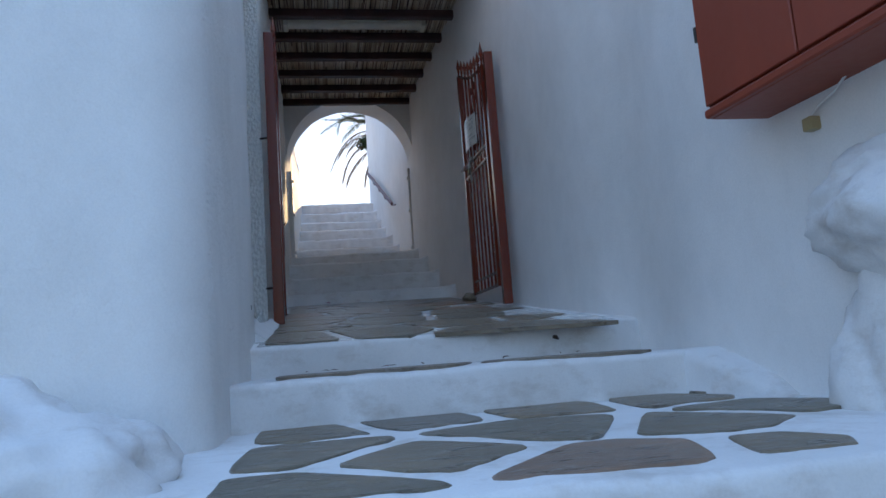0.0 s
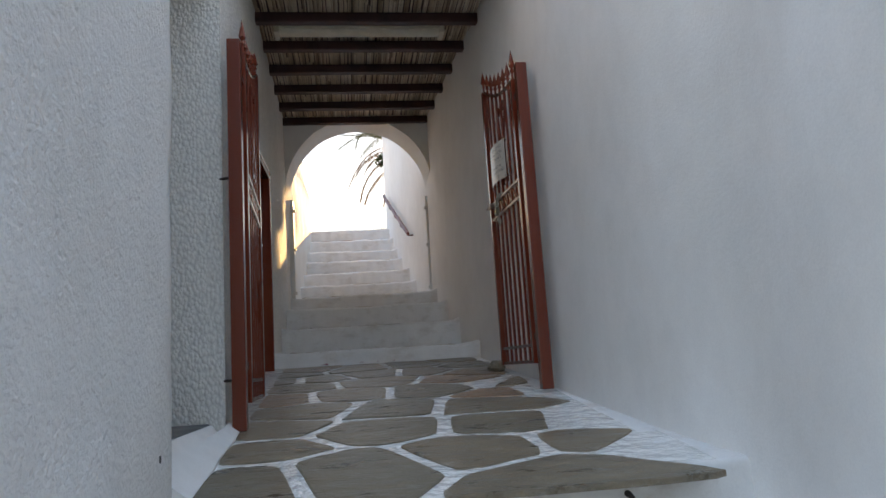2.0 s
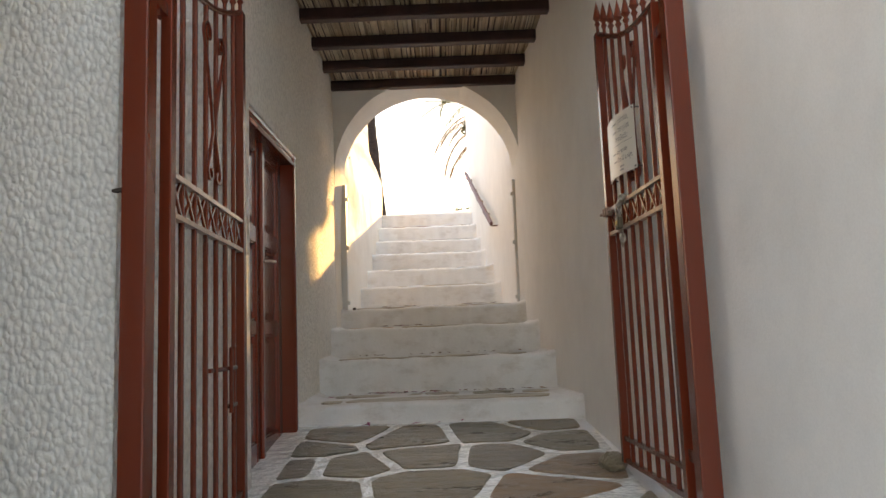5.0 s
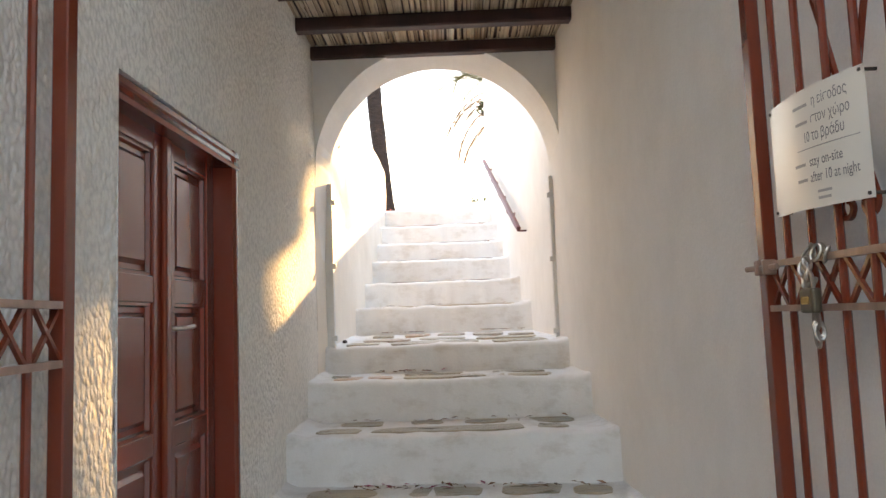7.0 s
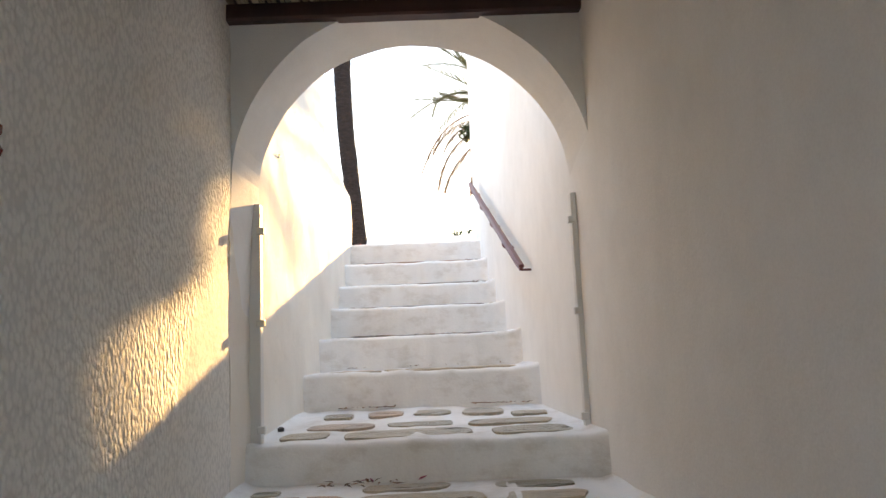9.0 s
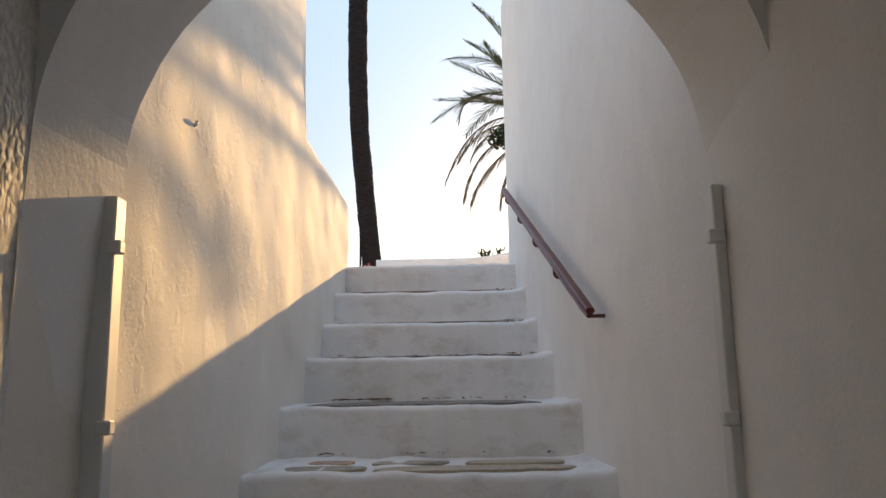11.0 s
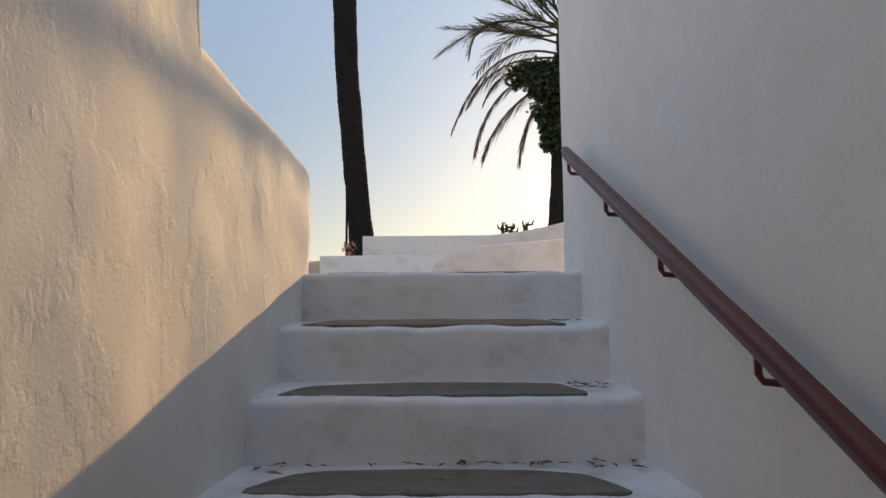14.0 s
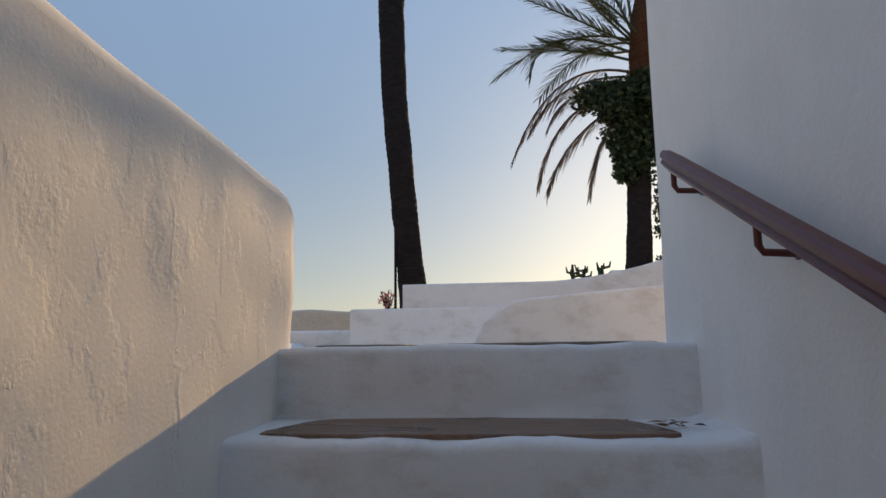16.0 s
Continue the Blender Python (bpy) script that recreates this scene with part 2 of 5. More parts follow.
M_GLARE_INK.node_tree.nodes["Principled BSDF"].inputs["Base Color"].default_value = (0.36, 0.36, 0.35, 1)
M_CHAIN = material("galvanised_chain", 0.38, 0.9)[0]
M_CHAIN.node_tree.nodes["Principled BSDF"].inputs["Base Color"].default_value = (0.36, 0.33, 0.29, 1)
M_LOCK = material("aged_brass", 0.45, 0.7)[0]
M_LOCK.node_tree.nodes["Principled BSDF"].inputs["Base Color"].default_value = (0.10, 0.085, 0.06, 1)
M_BRASS = material("brass_face", 0.4, 0.8)[0]
M_BRASS.node_tree.nodes["Principled BSDF"].inputs["Base Color"].default_value = (0.42, 0.30, 0.10, 1)
M_STEEL = material("door_handle_steel", 0.28, 1.0)[0]
M_STEEL.node_tree.nodes["Principled BSDF"].inputs["Base Color"].default_value = (0.42, 0.38, 0.34, 1)
M_DARK = material("dark_iron", 0.6, 0.4)[0]
M_DARK.node_tree.nodes["Principled BSDF"].inputs["Base Color"].default_value = (0.05, 0.04, 0.035, 1)


def reed_material():
    m, nt, b = material("reed_canes", 0.6)
    g = nt.nodes.new("ShaderNodeNewGeometry")
    tone = ramp(nt, g.outputs["Random Per Island"], [(0.0, (0.30, 0.21, 0.14)), (0.3, (0.58, 0.46, 0.32)), (0.75, (0.74, 0.63, 0.48)), (1.0, (0.84, 0.76, 0.63))])
    nt.links.new(mix(nt, tone, ramp(nt, noise_node(nt, 22, 4, (1, 0.3, 1)), [(0.3, (0.6, 0.6, 0.6)), (0.7, (1, 1, 1))]), 0.8, "MULTIPLY"), b.inputs["Base Color"])
    return m


M_REED = reed_material()


def leafy(name, stops, rough=0.55, trans=0.25):
    m, nt, b = material(name, rough, spec=0.4)
    g = nt.nodes.new("ShaderNodeNewGeometry")
    nt.links.new(ramp(nt, g.outputs["Random Per Island"], stops), b.inputs["Base Color"])
    t = nt.nodes.new("ShaderNodeBsdfTranslucent")
    nt.links.new(ramp(nt, g.outputs["Random Per Island"], stops), t.inputs["Color"])
    ms = nt.nodes.new("ShaderNodeMixShader")
    ms.inputs[0].default_value = trans
    nt.links.new(b.outputs[0], ms.inputs[1])
    nt.links.new(t.outputs[0], ms.inputs[2])
    nt.links.new(ms.outputs[0], nt.nodes["Material Output"].inputs["Surface"])
    return m


M_FROND = leafy("palm_leaflets", [(0.0, (0.050, 0.065, 0.030)), (0.7, (0.085, 0.10, 0.05)), (1.0, (0.13, 0.12, 0.06))])
M_DRYFROND = leafy("dry_palm_leaflets", [(0.0, (0.10, 0.065, 0.04)), (0.7, (0.16, 0.11, 0.07)), (1.0, (0.2, 0.15, 0.09))])
M_IVY = leafy("climber_leaves", [(0.0, (0.020, 0.035, 0.015)), (0.7, (0.035, 0.06, 0.022)), (1.0, (0.06, 0.08, 0.03))], 0.45, 0.12)
M_LITTER = leafy("dry_litter", [(0.0, (0.06, 0.035, 0.02)), (0.6, (0.17, 0.085, 0.035)), (1.0, (0.28, 0.13, 0.05))], 0.8, 0.1)
M_PETAL = leafy("fallen_petals", [(0.0, (0.35, 0.02, 0.10)), (1.0, (0.22, 0.03, 0.09))], 0.6, 0.2)
M_FLOWER = leafy("pink_flowers", [(0.0, (0.55, 0.18, 0.18)), (0.5, (0.6, 0.3, 0.27)), (1.0, (0.10, 0.14, 0.05))], 0.6, 0.3)


def bark(name, tone):
    m, nt, b = material(name, 0.9, spec=0.2)
    v = noise_node(nt, 9, 6, (1, 1, 2.4), 0.7)
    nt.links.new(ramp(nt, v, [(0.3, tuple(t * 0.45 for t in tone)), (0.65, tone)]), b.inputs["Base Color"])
    bump(nt, b, [(v, 0.03, 0.9), (noise_node(nt, 50, 4, (1, 1, 0.3)), 0.01, 0.8)])
    return m


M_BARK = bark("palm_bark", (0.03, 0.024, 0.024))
M_FIBRE = bark("palm_fibre", (0.12, 0.052, 0.024))


def earth(name, tone, dark):
    m, nt, b = material(name, 0.95, spec=0.2)
    nt.links.new(ramp(nt, noise_node(nt, 0.6, 7, rough=0.65), [(0.3, dark), (0.7, tone)]), b.inputs["Base Color"])
    bump(nt, b, [(noise_node(nt, 8, 5), 0.03, 0.7)])
    return m


M_EARTH = earth("dry_ground", (0.34, 0.29, 0.22), (0.22, 0.19, 0.14))
M_STONEWALL = earth("pale_stone_coping", (0.74, 0.66, 0.54), (0.55, 0.48, 0.38))


# ---- mesh helpers ----
def part(name, bm, mat, parent=None, label="", smooth=False):
    me = bpy.data.meshes.new(name)
    bm.normal_update()
    bm.to_mesh(me)
    bm.free()
    me.materials.append(mat)
    if smooth:
        for p in me.polygons:
            p.use_smooth = True
        me.set_sharp_from_angle(angle=radians(52))
    ob = new(name, me)
    if parent is not None:
        ob.parent = parent
    if label:
        ob["label"] = label
    return ob


def thing(name, label, category, m=None, group="", kind=""):
    ob = new(name)
    ob.empty_display_size = 0.1
    if m is not None:
        ob.matrix_world = m
    return tagged(ob, label, category, group, kind)


def box(bm, lo, hi, bevel=0.0, seg=1):
    r = bmesh.ops.create_cube(bm, size=1.0)
    v = r["verts"]
    lo, hi = Vector(lo), Vector(hi)
    bmesh.ops.scale(bm, vec=hi - lo, verts=v)
    bmesh.ops.translate(bm, vec=(lo + hi) / 2, verts=v)
    if bevel:
        e = list({e for q in v for e in q.link_edges})
        bmesh.ops.bevel(bm, geom=e, offset=bevel, segments=seg, affect="EDGES", profile=0.5)
    return bm


def rod(bm, pts, radius, n=8, caps=True, flat=1.0, up=Vector((0, 0, 1))):
    """A tube through the points; radius may be a list. flat squeezes it along its side."""
    pts = [Vector(p) for p in pts]
    rad = radius if isinstance(radius, (list, tuple)) else [radius] * len(pts)
    rings = []
    for i, p in enumerate(pts):
        d = (pts[min(i + 1, len(pts) - 1)] - pts[max(i - 1, 0)]).normalized()
        s = d.cross(up)
        if s.length < 1e-3:
            s = d.cross(Vector((1, 0, 0)))
        s.normalize()
        u = s.cross(d)
        rings.append([bm.verts.new(p + (s * math.cos(2 * math.pi * k / n + math.pi / n) * flat + u * math.sin(2 * math.pi * k / n + math.pi / n)) * rad[i]) for k in range(n)])
    for a, b in zip(rings, rings[1:]):
        for k in range(n):
            bm.faces.new((a[k], a[(k + 1) % n], b[(k + 1) % n], b[k]))
    if caps:
        bm.faces.new(rings[0][::-1])
        bm.faces.new(rings[-1])
    return bm


def loft(sections):
    """A solid through closed sections of as many points each."""
    bm = bmesh.new()
    rings = [[bm.verts.new(p) for p in s] for s in sections]
    n = len(rings[0])
    for a, b in zip(rings, rings[1:]):
        for k in range(n):
            bm.faces.new((a[k], a[(k + 1) % n], b[(k + 1) % n], b[k]))
    bm.faces.new(rings[0][::-1])
    bm.faces.new(rings[-1])
    bmesh.ops.recalc_face_normals(bm, faces=bm.faces)
    return bm


def wobble(p, amp, size, seed=0.0):
    q = Vector((p[0] / size + seed, p[1] / size + seed * 1.7, p[2] / size))
    return amp * (noise.noise(q) + 0.5 * noise.noise(q * 2.3))


def wall_loft(name, p0, p1, zb, zt, thick, mat, side=1, r_start=0.0, r_end=0.0, r_top=0.05, amp=0.012, size=0.6, du=0.06, dv=0.07, seed=0.0, label="", bulge=None, split=None, stops=()):
    """A plastered wall whose seen face runs from p0 to p1; side=1 puts its body on the left of that way. zb and zt are functions of the way in metres."""
    a, b = Vector((*p0, 0)), Vector((*p1, 0))
    length = (b - a).length
    d = (b - a) / length
    nrm = Vector((-d.y, d.x, 0)) * side
    n = max(2, int(length / du))
    zmax = max(zt(length * i / n) - zb(length * i / n) for i in range(n + 1))
    rows = max(3, int(zmax / dv))
    sections = []
    for u in sorted([length * i / n for i in range(n + 1)] + list(stops)):
        lo, hi = zb(u), zt(u)
        inset = 0.0
        for r, e in ((r_start, u), (r_end, length - u)):
            if r and e < r:
                inset = max(inset, r - math.sqrt(max(0, r * r - (r - e) ** 2)))
        sec = []
        for j in range(rows + 1):
            z = lo + (hi - r_top - lo) * j / rows
            if split:
                mid, half = min(split, hi - r_top - 0.02), int(rows * 0.7)
                z = lo + (mid - lo) * j / half if j <= half else mid + (hi - r_top - mid) * (j - half) / (rows - half)
            p = a + d * u + Vector((0, 0, z))
            o = inset + wobble(p, amp, size, seed)
            if bulge:
                o -= bulge(u, z)
            sec.append(p + nrm * o)
        for k in range(1, 5):
            ang = math.pi / 2 * k / 4
            p = a + d * u + Vector((0, 0, hi - r_top + r_top * math.sin(ang)))
            sec.append(p + nrm * (inset + wobble(p, amp, size, seed) + r_top * (1 - math.cos(ang))))
        back = max(thick - inset, r_top * 2 + inset + 0.01)
        for k in range(1, 4):
            ang = math.pi / 2 * k / 4
            p = a + d * u + Vector((0, 0, hi - r_top + r_top * math.cos(ang)))
            sec.append(p + nrm * (back - r_top + r_top * math.sin(ang)))
        sec.append(a + d * u + nrm * back + Vector((0, 0, lo)))
        sections.append(sec)
    ob = part(name, loft(sections), mat, None, label, True)
    return tagged(ob, label, kind="structure")


def RX(y):
    """The face of the long wall on the right."""
    return 2.04 - 0.0655 * (y - 3.5)


def HOLLOW(y):
    """How far the long wall stands back beside the passage step."""
    return 0.085 * math.exp(-((y - 4.22) / 0.42) ** 2)


def FLOOR(y):
    return 1.52 + 0.1235 * (y - 4.05)


LX = -0.04


def step(name, yl, yr, z, zb, yback, xl, xr, label, ramp_up=0.0, round_r=0.03):
    """One plastered step: front edge from (xl, yl) to (xr, yr), softly rounded, swelling where it meets the walls."""
    n = max(6, int((xr - xl) / 0.03))
    secs = []
    for i in range(n + 1):
        f = i / n
        x = xl + (xr - xl) * f
        yf = yl + (yr - yl) * f
        e = min(x - xl - 0.12, xr - x - 0.12)
        swell = max(0.0, 1 - max(0.0, e) / 0.13) ** 2
        yf += wobble((x, z * 3, 0), 0.018, 0.30, z) + wobble((x, z * 9, 0), 0.006, 0.09, z) - 0.085 * swell * (1 if x > (xl + xr) / 2 else 0.5)
        dz = wobble((x, z * 5, 1), 0.009, 0.22, z) + wobble((x, z * 7, 1), 0.003, 0.07, z) + 0.034 * swell
        top = z + dz
        sec = [Vector((x, yf + 0.0, zb)), Vector((x, yf - 0.004 + wobble((x, z, 2), 0.010, 0.25), z - (z - max(zb, z - 0.28)) * 0.55))]
        for k in range(0, 5):
            ang = math.pi / 2 * k / 4
            sec.append(Vector((x, yf + round_r * (1 - math.cos(ang)), top - round_r + round_r * math.sin(ang))))
        for k in range(1, 5):
            yy = yf + round_r + (yback - yf - round_r) * k / 4
            sec.append(Vector((x, yy, top + ramp_up * k / 4 + wobble((x, yy, 3), 0.004, 0.2) + (0.045 * swell * k / 4 if k > 1 else 0))))
        sec.append(Vector((x, yback, zb)))
        secs.append(sec)
    ob = part(name, loft(secs), M_STEP, None, "", True)
    return tagged(ob, label, kind="structure")


def cells(pts, bounds, sx=1.0):
    """Voronoi cells of the points in a rectangle; sx stretches them along x."""
    x0, y0, x1, y1 = bounds
    out = []
    for i, p in enumerate(pts):
        poly = [(x0, y0), (x1, y0), (x1, y1), (x0, y1)]
        for j, q in enumerate(pts):
            if i == j or abs(p[0] - q[0]) > 2.5 or abs(p[1] - q[1]) > 2.0:
                continue
            ax, ay = (q[0] - p[0]) / sx ** 2, q[1] - p[1]
            mx, my = (p[0] + q[0]) / 2, (p[1] + q[1]) / 2
            res = []
            for k in range(len(poly)):
                s, e = poly[k], poly[(k + 1) % len(poly)]
                ds, de = (s[0] - mx) * ax + (s[1] - my) * ay, (e[0] - mx) * ax + (e[1] - my) * ay
                if ds <= 0:
                    res.append(s)
                if (ds < 0 < de) or (de < 0 < ds):
                    f = ds / (ds - de)
                    res.append((s[0] + (e[0] - s[0]) * f, s[1] + (e[1] - s[1]) * f))
            poly = res
            if len(poly) < 3:
                break
        if len(poly) >= 3:
            out.append(poly)
    return out


def oval(x0, x1, y0, y1, r):
    """A worn, blunt-ended outline for a stone let into a tread."""
    w, h = (x1 - x0) / 2, (y1 - y0) / 2
    cx_, cy_ = (x0 + x1) / 2, (y0 + y1) / 2
    out = []
    for k in range(12):
        a = 2 * math.pi * k / 12 + 0.2
        c_, s_ = math.cos(a), math.sin(a)
        q = 1 + r.uniform(-0.13, 0.08)
        out.append((cx_ + w * math.copysign(abs(c_) ** 0.55, c_) * min(1.0, q), cy_ + h * math.copysign(abs(s_) ** 0.6, s_) * q))
    return out


def flagstone(poly, zf, parent, gap=0.028, proud=0.004, name="flagstone", mat=None):
    """One stone: the cell drawn in by the joint, its corners worn round, with a low edge."""
    c = Vector((sum(p[0] for p in poly) / len(poly), sum(p[1] for p in poly) / len(poly)))
    cut = [tuple(p) for p in poly]
    n = len(cut)
    for k in range(n):
        a, b = Vector(poly[k]), Vector(poly[(k + 1) % n])
        d = b - a
        if d.length < 1e-4:
            continue
        nrm = Vector((-d.y, d.x)).normalized()
        if nrm.dot(c - a) < 0:
            nrm = -nrm
        o = a + nrm * gap * 0.5
        res = []
        for q in range(len(cut)):
            s, e = Vector(cut[q]), Vector(cut[(q + 1) % len(cut)])
            ds, de = (s - o).dot(nrm), (e - o).dot(nrm)
            if ds >= 0:
                res.append(tuple(s))
            if (ds < 0 < de) or (de < 0 < ds):
                res.append(tuple(s.lerp(e, ds / (ds - de))))
        cut = res
        if len(cut) < 3:
            return None
    pts = [Vector(p) for p in cut]
    if max((p - c).length for p in pts) < 0.05:
        return None
    for w in (0.11, 0.23):
        pts = [q for k in range(len(pts)) for q in (pts[k].lerp(pts[(k + 1) % len(pts)], w), pts[k].lerp(pts[(k + 1) % len(pts)], 1 - w))]
    bm = bmesh.new()
    top, rim, low = [], [], []
    for p in pts:
        j = 0.012 * noise.noise(Vector((p.x * 14, p.y * 14, 3)))
        q = c + (p - c) * (1 + j / max(0.05, (p - c).length))
        z = zf(q.x, q.y)
        t = c + (q - c) * 0.97
        top.append(bm.verts.new((t.x, t.y, z + proud)))
        rim.append(bm.verts.new((q.x, q.y, z + proud * 0.3)))
        low.append(bm.verts.new((q.x, q.y, z - 0.02)))
    k = len(pts)
    bm.faces.new(top)
    for i in range(k):
        bm.faces.new((rim[i], rim[(i + 1) % k], top[(i + 1) % k], top[i]))
        bm.faces.new((low[i], low[(i + 1) % k], rim[(i + 1) % k], rim[i]))
    return part(name, bm, mat or M_FLAG, parent)


# ---- large structure ----
def sheet(name, mat, rings, label):
    bm = bmesh.new()
    bmesh.ops.create_grid(bm, x_segments=24, y_segments=24, size=rings)
    return tagged(part(name, bm, mat), label, kind="structure")


sheet("ground", M_EARTH, 900.0, "dry pale ground around the buildings")

bm = bmesh.new()
box(bm, (-14, 14.9, -0.5), (16, 60, 4.22))
tagged(part("terrace", bm, M_EARTH), "raised dry earth terrace behind the parapets", kind="structure")

# the long wall on the right, from the street to the head of the stairs
# its top is unseen; the height is set to shade the pier opposite
wall_loft("wall_right", (RX(-3.5), -3.5), (RX(14.20), 14.20), lambda u: -0.2, lambda u: 7.4 - 0.7 * min(1, max(0, (u - 13.4) / 0.3)), 4.5, M_PLASTER, side=-1, r_end=0.05, amp=0.010, size=0.9, du=0.09, dv=0.12, seed=3.0, bulge=lambda u, z: -HOLLOW(u - 3.5), label="tall smooth whitewashed wall")

# the front of the house on the left, and the pier at the mouth of the passage
# unseen above the mouth of the passage, raised there to cut skylight
wall_loft("wall_front", (-6.0, 2.86), (-0.025, 2.86), lambda u: -0.2, lambda u: 7.2, 0.32, M_FRONT, side=1, r_end=0.11, amp=0.018, size=0.45, du=0.1, dv=0.1, seed=7.0, label="whitewashed house front beside the steps")
wall_loft("wall_pier", (-0.012, 2.97), (-0.004, 4.37), lambda u: -0.2, lambda u: 7.2, 0.5, M_PIER, side=1, r_start=0.02, r_end=0.05, amp=0.008, size=0.4, du=0.05, dv=0.07, seed=9.0, label="whitewashed pier at the mouth of the passage")
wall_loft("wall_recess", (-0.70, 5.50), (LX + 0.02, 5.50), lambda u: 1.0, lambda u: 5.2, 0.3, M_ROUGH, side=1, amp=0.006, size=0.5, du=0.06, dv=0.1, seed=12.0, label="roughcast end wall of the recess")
bm = bmesh.new()
box(bm, (-0.7, 4.2, 4.06), (-0.06, 5.56, 7.2), 0.02, 2)
tagged(part("recess_lintel", bm, M_PLASTER), "whitewashed lintel over the recess", kind="structure")
bm = bmesh.new()
box(bm, (-0.7, 4.30, 1.2), (-0.095, 5.52, 1.745), 0.012, 2)
tagged(part("recess_ledge", bm, M_LEDGE), "bare grey cement ledge in the recess", kind="structure")
# plaster skirt that slopes from the ledge to the paving
secs = []
for i in range(16):
    y = 4.33 + (5.50 - 4.33) * i / 15
    w = wobble((0, y, 0), 0.006, 0.3)
    secs.append([Vector((-0.2, y, 1.3)), Vector((0.06 + w, y, 1.3)), Vector((0.055 + w, y, FLOOR(y) + 0.01)), Vector((0.0 + w, y, FLOOR(y) + 0.05)), Vector((-0.06 + w, y, 1.70)), Vector((-0.085 + w, y, 1.738)), Vector((-0.2, y, 1.738))])
tagged(part("plaster_skirt", loft(secs), M_PLASTER, None, "", True), "whitewashed plaster skirt under the ledge", kind="structure")

# roughcast wall with the doorway
DOOR_Y0, DOOR_Y1, DOOR_Z = 6.97, 8.05, 3.755
DOOR_U0, DOOR_U1 = DOOR_Y0 - 5.51, DOOR_Y1 - 5.51
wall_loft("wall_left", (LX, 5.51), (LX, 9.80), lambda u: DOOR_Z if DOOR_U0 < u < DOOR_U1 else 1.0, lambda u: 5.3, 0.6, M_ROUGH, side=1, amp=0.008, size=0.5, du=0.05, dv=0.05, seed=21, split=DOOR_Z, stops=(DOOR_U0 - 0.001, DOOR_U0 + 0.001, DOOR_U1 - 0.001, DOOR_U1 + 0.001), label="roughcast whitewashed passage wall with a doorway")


def upper_top(u):
    y = 9.79 + u
    if y < 12.34:
        return 6.2
    if y < 12.40:
        return 6.2 - (y - 12.34) / 0.06 * 1.24
    return 4.96 - 0.06 * (y - 12.40) - (0.09 * max(0, (y - 13.78) / 0.14) ** 2)


wall_loft("wall_left_upper", (LX + 0.0, 9.79), (0.058, 13.93), lambda u: 1.5, upper_top, 0.5, M_UPPER, side=1, r_end=0.08, r_top=0.05, amp=0.014, size=0.5, du=0.035, dv=0.05, seed=31, split=4.80, label="lumpy whitewashed wall with a sloping shoulder")

# the arch that ends the passage
ARCH_Z = 4.035
bm = bmesh.new()
outer, N = [], 40
for face_y, ARCH_C, ARCH_R in ((9.80, 0.810, 0.842), (10.18, 0.803, 0.806)):
    ring = [bm.verts.new((ARCH_C - ARCH_R - 0.03, face_y, ARCH_Z - 0.7))]
    for i in range(N + 1):
        a = math.pi - math.pi * i / N
        w = wobble((i * 0.12, face_y, 0), 0.006, 0.4)
        ring.append(bm.verts.new((ARCH_C + (ARCH_R + w) * math.cos(a), face_y, ARCH_Z + (ARCH_R + w) * math.sin(a))))
    ring.append(bm.verts.new((ARCH_C + ARCH_R + 0.03, face_y, ARCH_Z - 0.7)))
    top = [bm.verts.new((ARCH_C - 0.95 + 1.9 * i / (N + 2), face_y, 5.3)) for i in range(N + 3)]
    outer.append((ring, top))
(fr, ft), (br, bt) = outer
for i in range(N + 2):
    bm.faces.new((fr[i], fr[i + 1], ft[i + 1], ft[i]))
    bm.faces.new((br[i + 1], br[i], bt[i], bt[i + 1]))
    bm.faces.new((fr[i + 1], fr[i], br[i], br[i + 1]))
    bm.faces.new((ft[i], ft[i + 1], bt[i + 1], bt[i]))
bmesh.ops.recalc_face_normals(bm, faces=bm.faces)
arch = part("arch_wall", bm, M_PLASTER, None, "", False)
tagged(arch, "whitewashed wall over a round arch", kind="structure")

# roof slab over the passage
bm = bmesh.new()
box(bm, (-0.7, 6.08, 5.05), (2.6, 10.19, 5.35))
tagged(part("ceiling", bm, M_PLASTER), "whitewashed roof slab over the reeds", kind="structure")
bm = bmesh.new()
box(bm, (-6, 3.14, -0.2), (-0.62, 12.2, 5.19))
# unseen upper block, added to keep skylight off the long wall
box(bm, (-5.99, 3.15, 5.0), (-0.63, 9.7, 7.18))
tagged(part("house_body", bm, M_PLASTER), "whitewashed mass of the house, unseen upper block added for shade", kind="structure")

# passage floor and the steps
secs = []
for i in range(29):
    x = -0.25 + 2.55 * i / 28
    yf = 4.05 + 0.09 * x + 0.02 * x * x + wobble((x, 0, 0), 0.015, 0.4)
    sec = [Vector((x, yf, 1.0)), Vector((x, yf - 0.004, 1.40))]
    for k in range(5):
        a = math.pi / 2 * k / 4
        sec.append(Vector((x, yf + 0.03 * (1 - math.cos(a)), FLOOR(yf) - 0.03 + 0.03 * math.sin(a))))
    for k in range(1, 25):
        y = yf + 0.03 + (8.4 - yf - 0.03) * k / 24
        sec.append(Vector((x, y, FLOOR(y) + wobble((x, y, 0), 0.004, 0.3))))
    sec.append(Vector((x, 8.4, 1.0)))
    secs.append(sec)
floor = tagged(part("floor", loft(secs), M_MORTAR, None, "", True), "passage paving with glossy white painted joints", kind="structure")
floor.data.materials.append(M_STEP)
for pg in floor.data.polygons:        # the riser, the lip and the margin by the long wall are matt wash
    if pg.center.y < 4.17 + 0.09 * pg.center.x or pg.center.x > RX(pg.center.y) - 0.06:
        pg.material_index = 1

